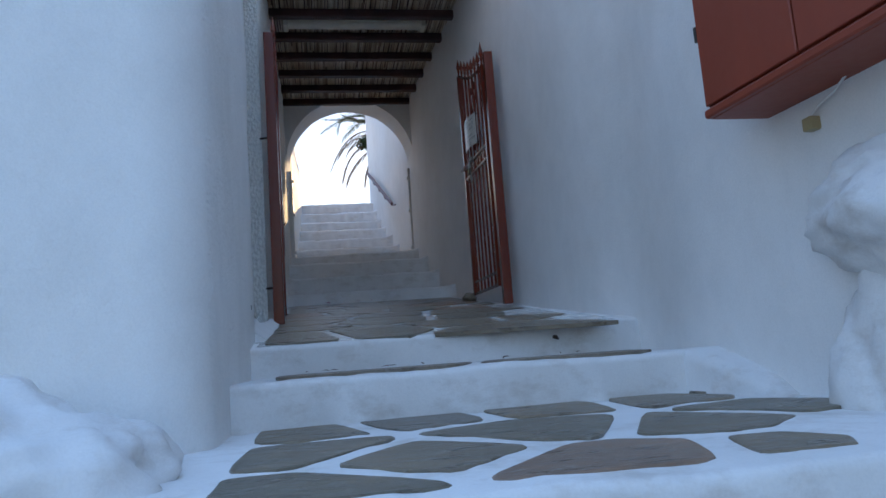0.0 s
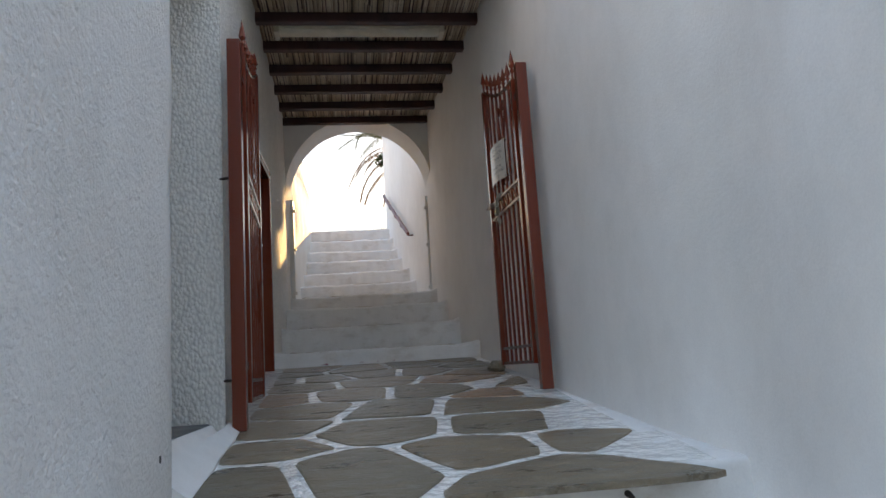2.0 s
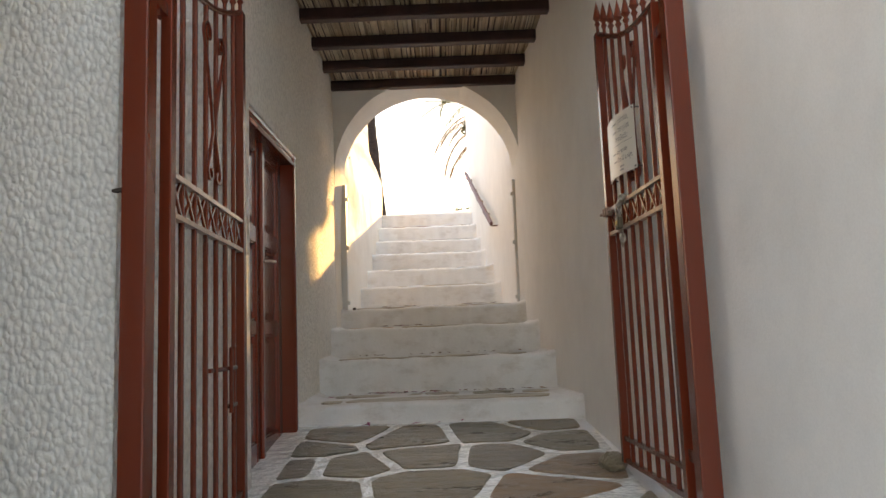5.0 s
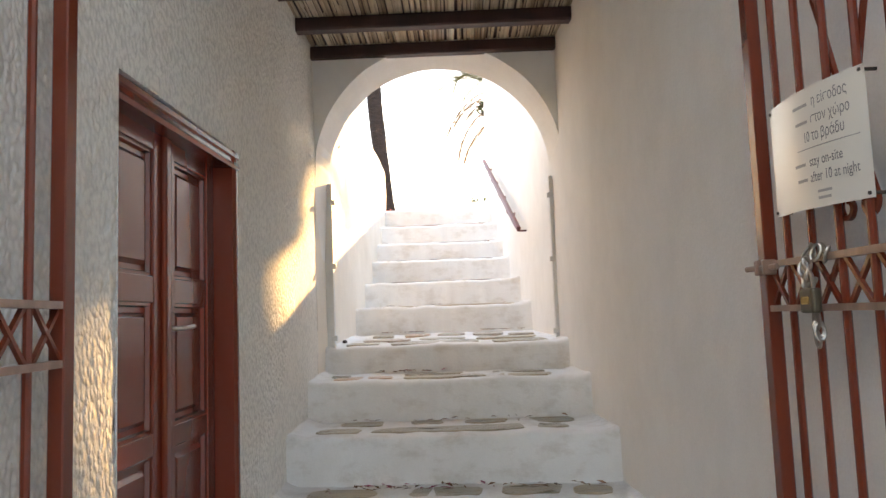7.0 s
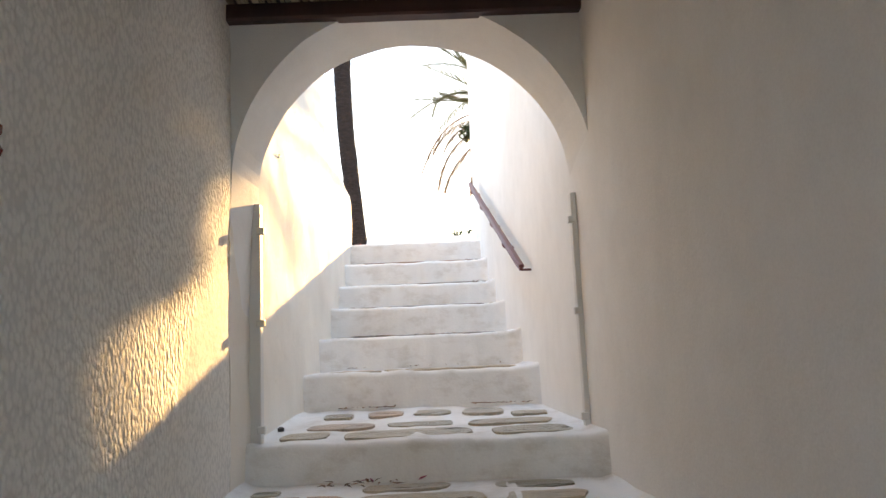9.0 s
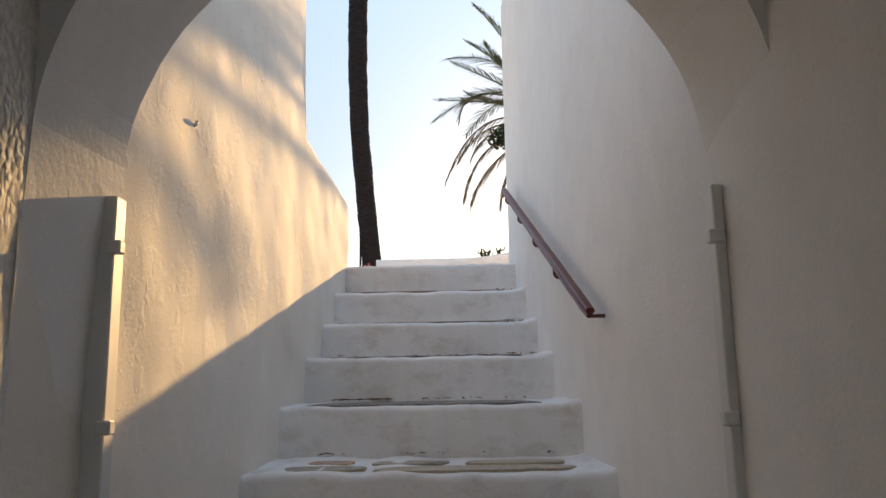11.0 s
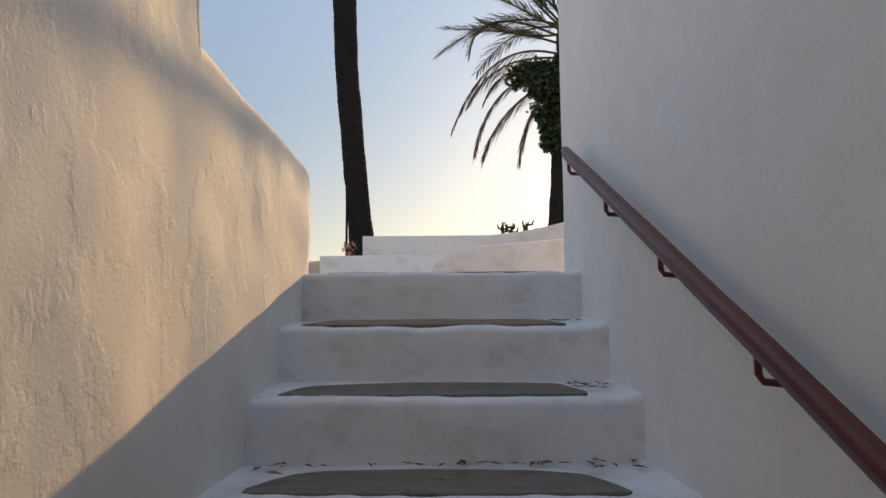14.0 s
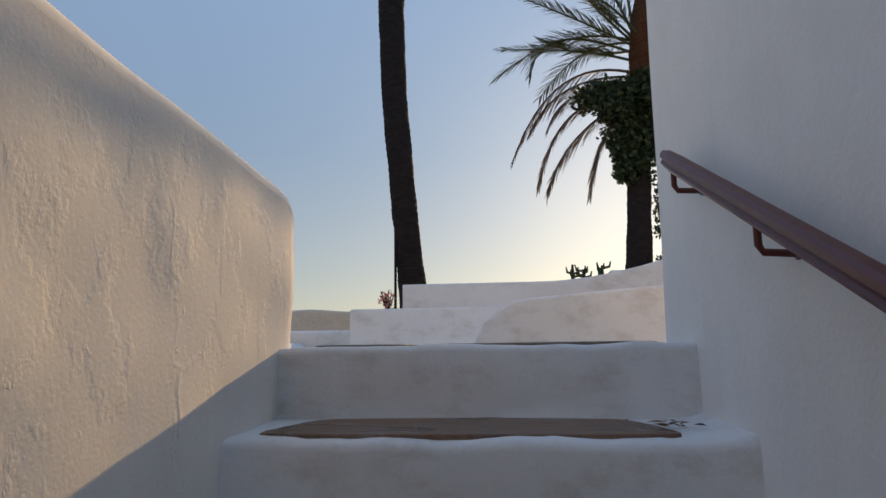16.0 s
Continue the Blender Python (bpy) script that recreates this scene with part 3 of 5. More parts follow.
STEP_LABEL = "whitewashed step with rounded edges"
landing = step("step_landing", 1.88, 1.85, 1.17, -0.3, 3.7, -0.9, 2.5, "whitewashed landing set with flagstones", 0.02)
step_low = step("step_low", 3.34, 3.54, 1.37, 1.0, 4.4, -0.3, 2.4, STEP_LABEL)
for i, (y, z) in enumerate(((1.60, 0.97), (1.30, 0.77), (0.95, 0.57), (0.66, 0.37), (0.37, 0.17))):
    step("step_street", y, y, z, -0.3, y + 0.7, -3.0, 2.6, STEP_LABEL)
STAIRS = [(8.12, 8.05, 2.145, 8.95), (8.90, 8.80, 2.40, 9.45), (9.46, 9.32, 2.64, 10.1), (10.05, 9.88, 2.825, 11.45), (11.35, 11.25, 3.11, 12.0), (11.95, 11.85, 3.355, 12.55), (12.46, 12.44, 3.607, 13.0), (12.92, 12.95, 3.835, 13.45), (13.36, 13.34, 4.085, 13.9)]
treads = []
for yl, yr, z, yb in STAIRS:
    treads.append(step("step_stair", yl, yr, z, z - 0.45, yb, -0.2, RX(yl) + 0.15, STEP_LABEL, 0.05 if z == 2.825 else 0.03 if z > 3.8 else 0.0))
head = step("step_head", 13.76, 13.74, 4.335, 3.5, 16.6, -0.9, 2.4, "whitewashed head of the stairs with flat flagstones", 0.01, 0.025)

# plaster wedge where the low step runs out against the wall
secs = []
for i in range(9):
    y = 3.02 + 0.62 * i / 8
    z = 1.185 + 0.185 * min(1, i / 6) ** 0.7
    xl = 1.98 - 0.13 * i / 8
    secs.append([Vector((xl, y, 1.0)), Vector((xl, y, z - 0.05)), Vector((xl + 0.015, y, z - 0.012)), Vector((xl + 0.05, y, z)), Vector((2.2, y, z + 0.01)), Vector((2.2, y, 1.0))])
tagged(part("plaster_wedge", loft(secs), M_STEP, None, "", True), "whitewashed wedge between step and wall", kind="structure")

# parapets beyond the head of the stairs
wall_loft("parapet_low", (-3.5, 16.78), (-0.36, 16.76), lambda u: 3.9, lambda u: 4.52, 0.35, M_STEP, side=1, r_top=0.03, amp=0.008, du=0.15, seed=41, label="low whitewashed parapet")
wall_loft("parapet_middle", (-0.39, 16.5), (3.4, 16.4), lambda u: 3.9, lambda u: 4.655, 0.5, M_STEP, side=1, r_top=0.02, amp=0.006, du=0.12, seed=42, label="whitewashed parapet step")
wall_loft("parapet_high", (-0.058, 16.78), (4.2, 16.76), lambda u: 3.9, lambda u: 4.855 + 0.0 * u + (0.42 * max(0, (u - 1.05) / 1.6) ** 1.8), 0.5, M_STEP, side=1, r_top=0.02, amp=0.006, du=0.1, seed=43, label="whitewashed parapet sweeping upward")
wall_loft("parapet_sweep", (0.55, 15.35), (3.2, 15.3), lambda u: 3.9, lambda u: 4.335 + 0.255 * min(1, u / 0.25) ** 0.5 + 0.075 * u, 0.4, M_STEP, side=1, r_top=0.02, amp=0.006, du=0.08, seed=44, label="whitewashed sloping kerb beside the head of the stairs")
wall_loft("far_wall", (-6.0, 20.6), (-0.75, 20.3), lambda u: 3.9, lambda u: 4.93 + 0.02 * math.sin(u * 5), 0.4, M_STONEWALL, side=1, r_top=0.04, amp=0.03, size=0.35, du=0.1, seed=45, label="pale rough stone garden wall")
bm = bmesh.new()
box(bm, (1.72, 18.9, 4.1), (2.45, 19.3, 5.18), 0.02, 1)
tagged(part("parapet_block", bm, M_PLASTER), "small whitewashed block behind the parapet", kind="structure")


# ---- plastered boulders beside the street steps ----
def boulder(name, c, radii, seed, label):
    bm = bmesh.new()
    bmesh.ops.create_icosphere(bm, subdivisions=5, radius=1.0)
    for v in bm.verts:
        d = v.co.normalized()
        k = 1 + 0.22 * noise.noise(d * 1.6 + Vector((seed, 0, 0))) + 0.10 * noise.noise(d * 4.5 + Vector((seed, 3, 0))) + 0.035 * noise.noise(d * 11) + 0.012 * noise.noise(d * 27)
        v.co = Vector((d.x * radii[0], d.y * radii[1], d.z * radii[2])) * k + Vector(c)
    return tagged(part(name, bm, M_STEP, None, "", True), label, "boulder")


boulder("boulder", (-0.50, 2.42, 1.13), (0.47, 0.42, 0.30), 1.0, "whitewashed rounded boulder at the foot of the wall")
boulder("boulder", (2.20, 2.42, 1.77), (0.30, 0.42, 0.24), 5.0, "whitewashed rocky lump bulging from the wall")
boulder("boulder", (2.14, 2.52, 1.22), (0.22, 0.27, 0.38), 8.0, "whitewashed rock lump at the foot of the wall")


# ---- red cabinet on the wall, junction box ----
cab = thing("wall_cabinet", "red-painted wooden wall cabinet with two doors", "cabinet")


def cab_slab(y0, y1, z0, z1, d0, d1, c=0.004):
    """A board along the wall, d0 to d1 in front of it, with eased edges."""
    secs_ = []
    for y, k in ((y0, c), (y0 + c, 0), (y1 - c, 0), (y1, c)):
        xa, xb = RX(y) - d1 + k, RX(y) - d0
        secs_.append([Vector((xa + c, y, z0 + k)), Vector((xa, y, z0 + c + k)), Vector((xa, y, z1 - c - k)), Vector((xa + c, y, z1 - k)), Vector((xb, y, z1 - k)), Vector((xb, y, z0 + k))])
    return loft(secs_)


part("body", cab_slab(1.50, 2.985, 2.237, 3.35, -0.02, 0.236), M_BOX, cab)
for y0, y1 in ((1.51, 2.475), (2.483, 2.978)):
    part("door", cab_slab(y0, y1, 2.285, 3.34, 0.238, 0.256), M_BOX, cab)
part("bottom_trim", cab_slab(1.50, 2.986, 2.238, 2.272, 0.238, 0.262, 0.007), M_BOX, cab)
for z in (2.55, 3.1):
    bm = bmesh.new()
    rod(bm, [(1.822, 2.986, z), (1.822, 2.986, z + 0.06)], 0.008, 8)
    part("hinge", bm, M_DARK, cab)

jb = thing("junction_box", "small yellowed plastic junction box on the wall", "junction box")
bm = bmesh.new()
xw = RX(2.75)
box(bm, (xw - 0.035, 2.725, 2.112), (xw + 0.02, 2.772, 2.160), 0.005, 2)
part("body", bm, M_CABLEBOX, jb)
bm = bmesh.new()
rod(bm, [(xw - 0.02, 2.73, 2.165), (xw - 0.012, 2.70, 2.19), (xw - 0.01, 2.62, 2.21), (xw - 0.01, 2.56, 2.24)], 0.005, 6)
part("cable", bm, M_WHITE_METAL, jb)


# ---- gates ----
def spike(bm, p, h):
    x, y, z = p
    rod(bm, [(x, y, z), (x, y, z + h * 0.22), (x, y, z + h * 0.30), (x, y, z + h * 0.38), (x, y, z + h * 0.48), (x, y, z + h)], [0.008, 0.008, 0.015, 0.008, 0.021, 0.0008], 8)


def curl(c, r0, r1, a0, turns, n, plane_y=1.0):
    out = []
    for i in range(n + 1):
        f = i / n
        a = a0 + turns * 2 * math.pi * f
        r = r0 + (r1 - r0) * f
        out.append((c[0], c[1] + plane_y * r * math.cos(a), c[2] + r * math.sin(a)))
    return out


def gate(name, hinge, free, z_bot, z_hinge, z_free, band, post, post_z, label, sway):
    """A leaf from hinge to free end (x, y), its post beside it. sway: the side on which the fittings sit."""
    g = thing(name, label, "gate", group="pair of entrance gates")
    hx, hy = hinge
    fx, fy = free

    def at(f):
        return hx + (fx - hx) * f, hy + (fy - hy) * f

    def top(f):
        return z_hinge + (z_free - z_hinge) * f - 0.06 * math.sin(math.pi * f)
    bm = bmesh.new()
    box(bm, (post[0] - 0.035, post[1] - 0.035, post_z[0]), (post[0] + 0.035, post[1] + 0.035, post_z[1]), 0.005, 2)
    part("post", bm, M_GATE, g, "square red steel post")
    for z in (post_z[0] + 0.28, post_z[1] - 0.22):
        bm = bmesh.new()
        rod(bm, [(*((post[0] + hx) / 2, (post[1] + hy) / 2), z), (*((post[0] + hx) / 2, (post[1] + hy) / 2), z + 0.09)], 0.012, 10)
        box(bm, (min(post[0], hx) - 0.006, min(post[1], hy), z + 0.02), (max(post[0], hx) + 0.006, max(post[1], hy), z + 0.06))
        part("hinge", bm, M_GATE, g)
    for f, w in ((0.0, 0.022), (1.0, 0.022)):
        x, y = at(f)
        bm = bmesh.new()
        box(bm, (x - w * 0.8, y - w, z_bot), (x + w * 0.8, y + w, top(f)), 0.003, 1)
        part("stile", bm, M_GATE, g)
    for i in range(1, 7):
        f = i / 7
        x, y = at(f)
        bm = bmesh.new()
        rod(bm, [(x, y, z_bot), (x, y, top(f))], 0.0095, 8)
        part("bar", bm, M_GATE, g)
    bm = bmesh.new()
    rod(bm, [(*at(i / 16), top(i / 16)) for i in range(17)], 0.013, 6)
    part("top_rail", bm, M_GATE, g, "sagging curved top rail")
    for i in range(0, 8):
        f = i / 7
        bm = bmesh.new()
        spike(bm, (*at(f), top(f)), 0.21 if i == 0 else 0.17)
        part("spike", bm, M_GATE, g)
    for z in (z_bot + 0.012, z_bot + 0.115):
        bm = bmesh.new()
        rod(bm, [(*at(0), z), (*at(1), z)], 0.014, 4)
        part("bottom_rail", bm, M_GATE, g)
    for z in band:
        bm = bmesh.new()
        (ax, ay), (bx, by) = at(-0.01), at(1.01)
        secs = [[Vector((x + dx, y, z + dz)) for dx, dz in ((-0.014, -0.008), (0.014, -0.008), (0.014, 0.008), (-0.014, 0.008))] for x, y in ((ax, ay), (bx, by))]
        bm.free()
        part("band_rail", loft(secs), M_BAND, g, "flat rail, worn paint with the arch light's sheen in its colour")
    for i in range(7):
        for s in (0, 1):
            a, b = at(i / 7 + 0.012), at((i + 1) / 7 - 0.012)
            za, zb = (band[0], band[1]) if s == 0 else (band[1], band[0])
            bm = bmesh.new()
            rod(bm, [(a[0] + 0.003 * s, a[1], za), (b[0] + 0.003 * s, b[1], zb)], 0.007, 4)
            part("cross_bar", bm, M_GATE, g)
    # lyre scrolls in the upper half
    mid = 3.5 / 7
    for s in (-1, 1):
        x, y = at(mid)
        off = sway * 0.012
        zl = band[1] + 0.10
        foot = curl((x + off, y + s * 0.040, zl), 0.012, 0.036, math.pi / 2, 1.0, 16, s)[::1]
        stem = [(x + off, y + s * 0.012, zl + 0.16), (x + off, y + s * 0.03, zl + 0.25), (x + off, y + s * 0.085, zl + 0.42), (x + off, y + s * 0.115, zl + 0.50)]
        head_c = curl((x + off, y + s * 0.075, zl + 0.52), 0.042, 0.012, 0.0, 1.2, 18, s)
        path = [p for p in foot[::1]][:14] + stem + head_c
        bm = bmesh.new()
        rod(bm, path, 0.0075, 4, up=Vector((1, 0, 0)))
        part("scroll", bm, M_GATE, g)
    return g, at


gate_r, at_r = gate("metal_gate", (1.754, 6.135), (1.726, 6.94), 1.935, 3.80, 4.03, (3.010, 3.125), (1.772, 5.995), (1.78, 3.85), "open red-painted wrought iron gate leaf against the wall", 1)
gate_l, at_l = gate("metal_gate", (0.080, 5.615), (0.035, 6.56), 1.83, 3.75, 4.03, (2.950, 3.075), (0.055, 5.47), (1.70, 3.76), "open red-painted wrought iron gate leaf with scrolls", 1)
for z in (1.95, 3.0):
    bm = bmesh.new()
    rod(bm, [(0.03, 5.48, z), (-0.06, 5.52, z)], 0.008, 6)
    part("wall_tie", bm, M_DARK, gate_l)

drop = thing("gate_bolt", "red steel drop bolt on the open gate leaf", "bolt")
part("rod", rod(bmesh.new(), [(0.062, 6.322, 2.29), (0.062, 6.322, 2.54)], 0.008, 8), M_GATE, drop)
part("crank", rod(bmesh.new(), [(0.062, 6.322, 2.535), (0.075, 6.322, 2.548), (0.078, 6.30, 2.55)], 0.007, 8), M_GATE, drop)
for z in (2.46, 2.315):
    part("keeper", box(bmesh.new(), (0.038, 6.10 if z > 2.4 else 6.29, z - 0.008), (0.056, 6.43, z + 0.008), 0.002, 1), M_GATE, drop)

# bolt at the free stile of the chained leaf
bolt = thing("gate_bolt", "small red steel slide bolt on the gate", "bolt")
bm = bmesh.new()
rod(bm, [(1.714, 6.86, 3.118), (1.698, 7.01, 3.118)], 0.008, 8)
for y in (6.90, 6.945):
    box(bm, (1.692, y - 0.008, 3.098), (1.727, y + 0.008, 3.138), 0.003, 1)
part("rod", bm, M_BAND, bolt)

# stone that holds the leaf open
boulder("stop_stone", (1.685, 7.04, FLOOR(7.04) + 0.03), (0.065, 0.085, 0.05), 12.0, "small rounded grey stone holding the gate open").data.materials[0] = M_FLAG

# sign plate
sgn = thing("sign_plate", "bent metal notice plate wired to the gate", "sign")


def sign_pt(f, z, d=0.0):
    """f: from the free end (0) to the hinge side (1)."""
    y = 6.845 + (6.452 - 6.845) * f
    x = 1.730 + (1.748 - 1.730) * f - 0.012 - 0.024 * math.sin(math.pi * f) - d
    return Vector((x, y, z - 0.012 * f))


bm = bmesh.new()
nx = 20
fr_, bk_ = [], []
for i in range(nx + 1):
    f = i / nx
    fr_.append([bm.verts.new(sign_pt(f, z)) for z in (3.240, 3.516)])
    bk_.append([bm.verts.new(sign_pt(f, z, -0.003)) for z in (3.240, 3.516)])
for i in range(nx):
    bm.faces.new((fr_[i][0], fr_[i + 1][0], fr_[i + 1][1], fr_[i][1]))
    bm.faces.new((bk_[i][0], bk_[i][1], bk_[i + 1][1], bk_[i + 1][0]))
    bm.faces.new((fr_[i][0], bk_[i][0], bk_[i + 1][0], fr_[i + 1][0]))
    bm.faces.new((fr_[i][1], fr_[i + 1][1], bk_[i + 1][1], bk_[i][1]))
part("plate", bm, M_PLATE, sgn, "", True)


def sign_text(body, f0, z, size):
    cu = bpy.data.curves.new("text", "FONT")
    cu.body, cu.size, cu.align_x = body, size, "LEFT"
    tmp = new("tmp_text", cu)
    dg = bpy.context.evaluated_depsgraph_get()
    dg.update()
    me = bpy.data.meshes.new_from_object(tmp.evaluated_get(dg))
    bpy.data.objects.remove(tmp)
    for v in me.vertices:
        v.co = sign_pt(f0 + v.co.x * 0.72 / 0.393, z + v.co.y, 0.0012)
    me.materials.clear()
    me.materials.append(M_INK)
    ob = new("lettering", me)
    ob.parent = sgn


def sign_bar(f0, f1, z0, z1):
    bm = bmesh.new()
    n = 8
    a = [(bm.verts.new(sign_pt(f0 + (f1 - f0) * i / n, z0, 0.0012)), bm.verts.new(sign_pt(f0 + (f1 - f0) * i / n, z1, 0.0012))) for i in range(n + 1)]
    for p, q in zip(a, a[1:]):
        bm.faces.new((p[0], q[0], q[1], p[1]))
    part("printed_bar", bm, M_GLARE_INK, sgn)


sign_text("η είσοδος", 0.60, 3.470, 0.034)
sign_text("στον χώρο", 0.58, 3.431, 0.034)
sign_text("10 το βράδυ", 0.50, 3.392, 0.034)
sign_text("stay on-site", 0.54, 3.335, 0.033)
sign_text("after 10 at night", 0.54, 3.299, 0.033)
sign_bar(0.42, 0.95, 3.3755, 3.3775)
sign_bar(0.40, 0.56, 3.474, 3.481)
sign_bar(0.42, 0.55, 3.435, 3.442)
sign_bar(0.38, 0.50, 3.339, 3.346)
sign_bar(0.40, 0.51, 3.303, 3.310)
sign_bar(0.60, 0.72, 3.272, 3.278)
sign_bar(0.60, 0.71, 3.257, 3.263)
for f in (0.02, 0.975):
    for z in (3.250, 3.506):
        bm = bmesh.new()
        p = sign_pt(f, z)
        rod(bm, [p + Vector((-0.003, 0, 0)), p + Vector((0.035, 0, 0))], 0.004, 8)
        part("screw", bm, M_DARK, sgn)

# chain and padlock on the band rail
chain = thing("chain", "galvanised chain looped round the gate rail", "chain")


def link(p, d, nrm):
    d, nrm = Vector(d).normalized(), Vector(nrm).normalized()
    pts = []
    for i in range(15):
        a = 2 * math.pi * i / 14
        pts.append(Vector(p) + d * (0.019 * math.cos(a)) + nrm * (0.011 * math.sin(a)))
    bm = bmesh.new()
    rod(bm, pts, 0.0038, 6, up=d.cross(nrm))
    part("link", bm, M_CHAIN, chain, "", True)


CY, CX = 6.675, 1.722
loop = [(0.000, -0.030, 0.14), (0.000, -0.045, 0.128), (-0.006, 0.030, 0.135), (-0.014, 0.018, 0.112), (-0.018, 0.006, 0.09), (-0.016, -0.002, 0.062), (-0.020, 0.026, 0.10), (-0.020, 0.032, 0.075), (-0.018, 0.020, 0.055), (-0.012, -0.02, 0.135), (-0.010, -0.004, 0.142)]
for i, (dx, dy, dz) in enumerate(loop):
    a = i * 1.9
    link((CX + dx, CY + dy, 3.0 + dz), (0.2, 0.6 * math.cos(a), 0.8), (0.8 * math.sin(a), 1, 0.2 * math.cos(a)))
for i, (dy, dz) in enumerate(((0.0, -0.012), (-0.004, -0.038), (0.004, -0.062), (-0.008, -0.045), (0.006, -0.02))):
    link((CX - 0.012, CY - 0.004 + dy, 3.0 + dz), (0, 0.15, 1), (1, 0, 0) if i % 2 else (0, 1, 0.1))
lock = thing("padlock", "dark weathered padlock hanging on the chain", "padlock")
bm = bmesh.new()
box(bm, (CX - 0.034, CY - 0.032, 2.998), (CX - 0.010, CY + 0.030, 3.055), 0.007, 3)
part("body", bm, M_LOCK, lock)
bm = bmesh.new()
box(bm, (CX - 0.0355, CY - 0.018, 3.018), (CX - 0.0335, CY + 0.016, 3.036), 0.003, 1)
part("face_plate", bm, M_BRASS, lock, "yellow worn face plate")
bm = bmesh.new()
rod(bm, [(CX - 0.022, CY + 0.018 * math.cos(math.pi * i / 12), 3.054 + 0.008 * min(i, 12 - i, 2) + 0.022 * math.sin(math.pi * i / 12)) for i in range(13)], 0.0045, 8)
part("shackle", bm, M_CHAIN, lock)


# ---- door ----
door = thing("door_1", "closed double-leaf door, glossy dark red panelled wood", "door", kind="structure")
FZ = FLOOR(7.5)
DX = -0.122


def frame_profile(x_out):
    return [(0.0, 0.0), (0.012, 0.014), (0.030, 0.014), (0.036, 0.006), (0.055, 0.010), (0.066, 0.018), (0.080, 0.012), (0.080, -0.14), (0.0, -0.14)]


for a, b, inward, back in (((DOOR_Y0, 1.75), (DOOR_Y0, DOOR_Z), 1, 0.085), ((DOOR_Y1, 1.75), (DOOR_Y1, DOOR_Z), -1, 0.004)):
    secs = []
    for z in (a[1], b[1] - 0.004):
        secs.append([Vector((LX + d - back, a[0] + inward * w * (0.3 if back > 0.05 else 1), z)) for w, d in frame_profile(0)])
    part("frame", loft(secs), M_DOOR, door)
secs = []
for y, back in ((DOOR_Y0 - 0.012, 0.020), (DOOR_Y1 - 0.003, 0.0)):
    secs.append([Vector((LX + d - back, y, DOOR_Z - w)) for w, d in frame_profile(0)])
part("frame", loft(secs), M_DOOR, door, "moulded top rail of the frame")


def leaf(y0, y1):
    lf = part("leaf", box(bmesh.new(), (DX - 0.03, y0, 1.86), (DX - 0.012, y1, DOOR_Z - 0.07)), M_DOOR, door)
    st = 0.085
    for ya, yb in ((y0, y0 + st), (y1 - st, y1)):
        part("stile", box(bmesh.new(), (DX - 0.02, ya, 1.86), (DX + 0.012, yb, DOOR_Z - 0.07), 0.004, 2), M_DOOR, lf)
    rails = [(1.86, 2.03), (2.60, 2.675), (3.10, 3.19), (3.615, DOOR_Z - 0.07)]
    for za, zb in rails:
        part("rail", box(bmesh.new(), (DX - 0.02, y0 + st - 0.001, za), (DX + 0.010, y1 - st + 0.001, zb), 0.004, 2), M_DOOR, lf)
    for (za, zb), (zc, zd) in zip(rails, rails[1:]):
        bm = bmesh.new()
        ya, yb = y0 + st, y1 - st
        secs = []
        for inset, dx in ((0.0, 0.006), (0.010, 0.006), (0.016, -0.010), (0.030, -0.010), (0.048, 0.004)):
            secs.append([Vector((DX + dx - 0.004, ya + inset, zb + inset)), Vector((DX + dx - 0.004, yb - inset, zb + inset)), Vector((DX + dx - 0.004, yb - inset, zc - inset)), Vector((DX + dx - 0.004, ya + inset, zc - inset))])
        rings = [[bm.verts.new(p) for p in s] for s in secs]
        for r, q in zip(rings, rings[1:]):
            for k in range(4):
                bm.faces.new((r[k], r[(k + 1) % 4], q[(k + 1) % 4], q[k]))
        bm.faces.new(rings[-1])
        part("panel", bm, M_DOOR, lf)
    return lf


MEET = 7.465
leaf(DOOR_Y0 + 0.012, MEET - 0.005)
leaf2 = leaf(MEET + 0.005, DOOR_Y1 - 0.082)
bm = bmesh.new()
box(bm, (DX + 0.008, MEET - 0.030, 1.87), (DX + 0.030, MEET + 0.022, DOOR_Z - 0.075), 0.009, 3)
part("cover_strip", bm, M_DOOR, door)
hd = part("handle", rod(bmesh.new(), [(DX + 0.01, MEET + 0.055, 3.012), (DX + 0.05, MEET + 0.055, 3.012), (DX + 0.056, MEET + 0.068, 3.012), (DX + 0.056, MEET + 0.155, 3.018), (DX + 0.05, MEET + 0.166, 3.018)], 0.008, 10), M_STEEL, leaf2, "brushed steel lever handle", True)
part("escutcheon", box(bmesh.new(), (DX + 0.010, MEET + 0.038, 2.85), (DX + 0.015, MEET + 0.072, 3.07), 0.002, 1), M_DOOR, leaf2)


# ---- beams, reeds, lamp ----
BEAMS = [6.24, 6.76, 7.28, 7.80, 8.30, 8.79, 9.27, 9.745]
for y in BEAMS:
    bm = bmesh.new()
    n = 16
    secs = []
    for i in range(n + 1):
        x = -0.12 + (RX(y) + 0.12 + 0.12) * i / n
        o = wobble((x, y, 0), 0.005, 0.5)
        lo, hi = 4.805 + o, 4.884
        c = 0.010
        y0, y1 = y + o * 0.6, y + 0.085 + o * 0.6
        secs.append([Vector((x, y0 + c, lo)), Vector((x, y1 - c, lo)), Vector((x, y1, lo + c)), Vector((x, y1, hi)), Vector((x, y0, hi)), Vector((x, y0, lo + c))])
    bm.free()
    tagged(part("ceiling_beam", loft(secs), M_BEAM), "dark-stained timber ceiling beam", "beam", "ceiling beams")
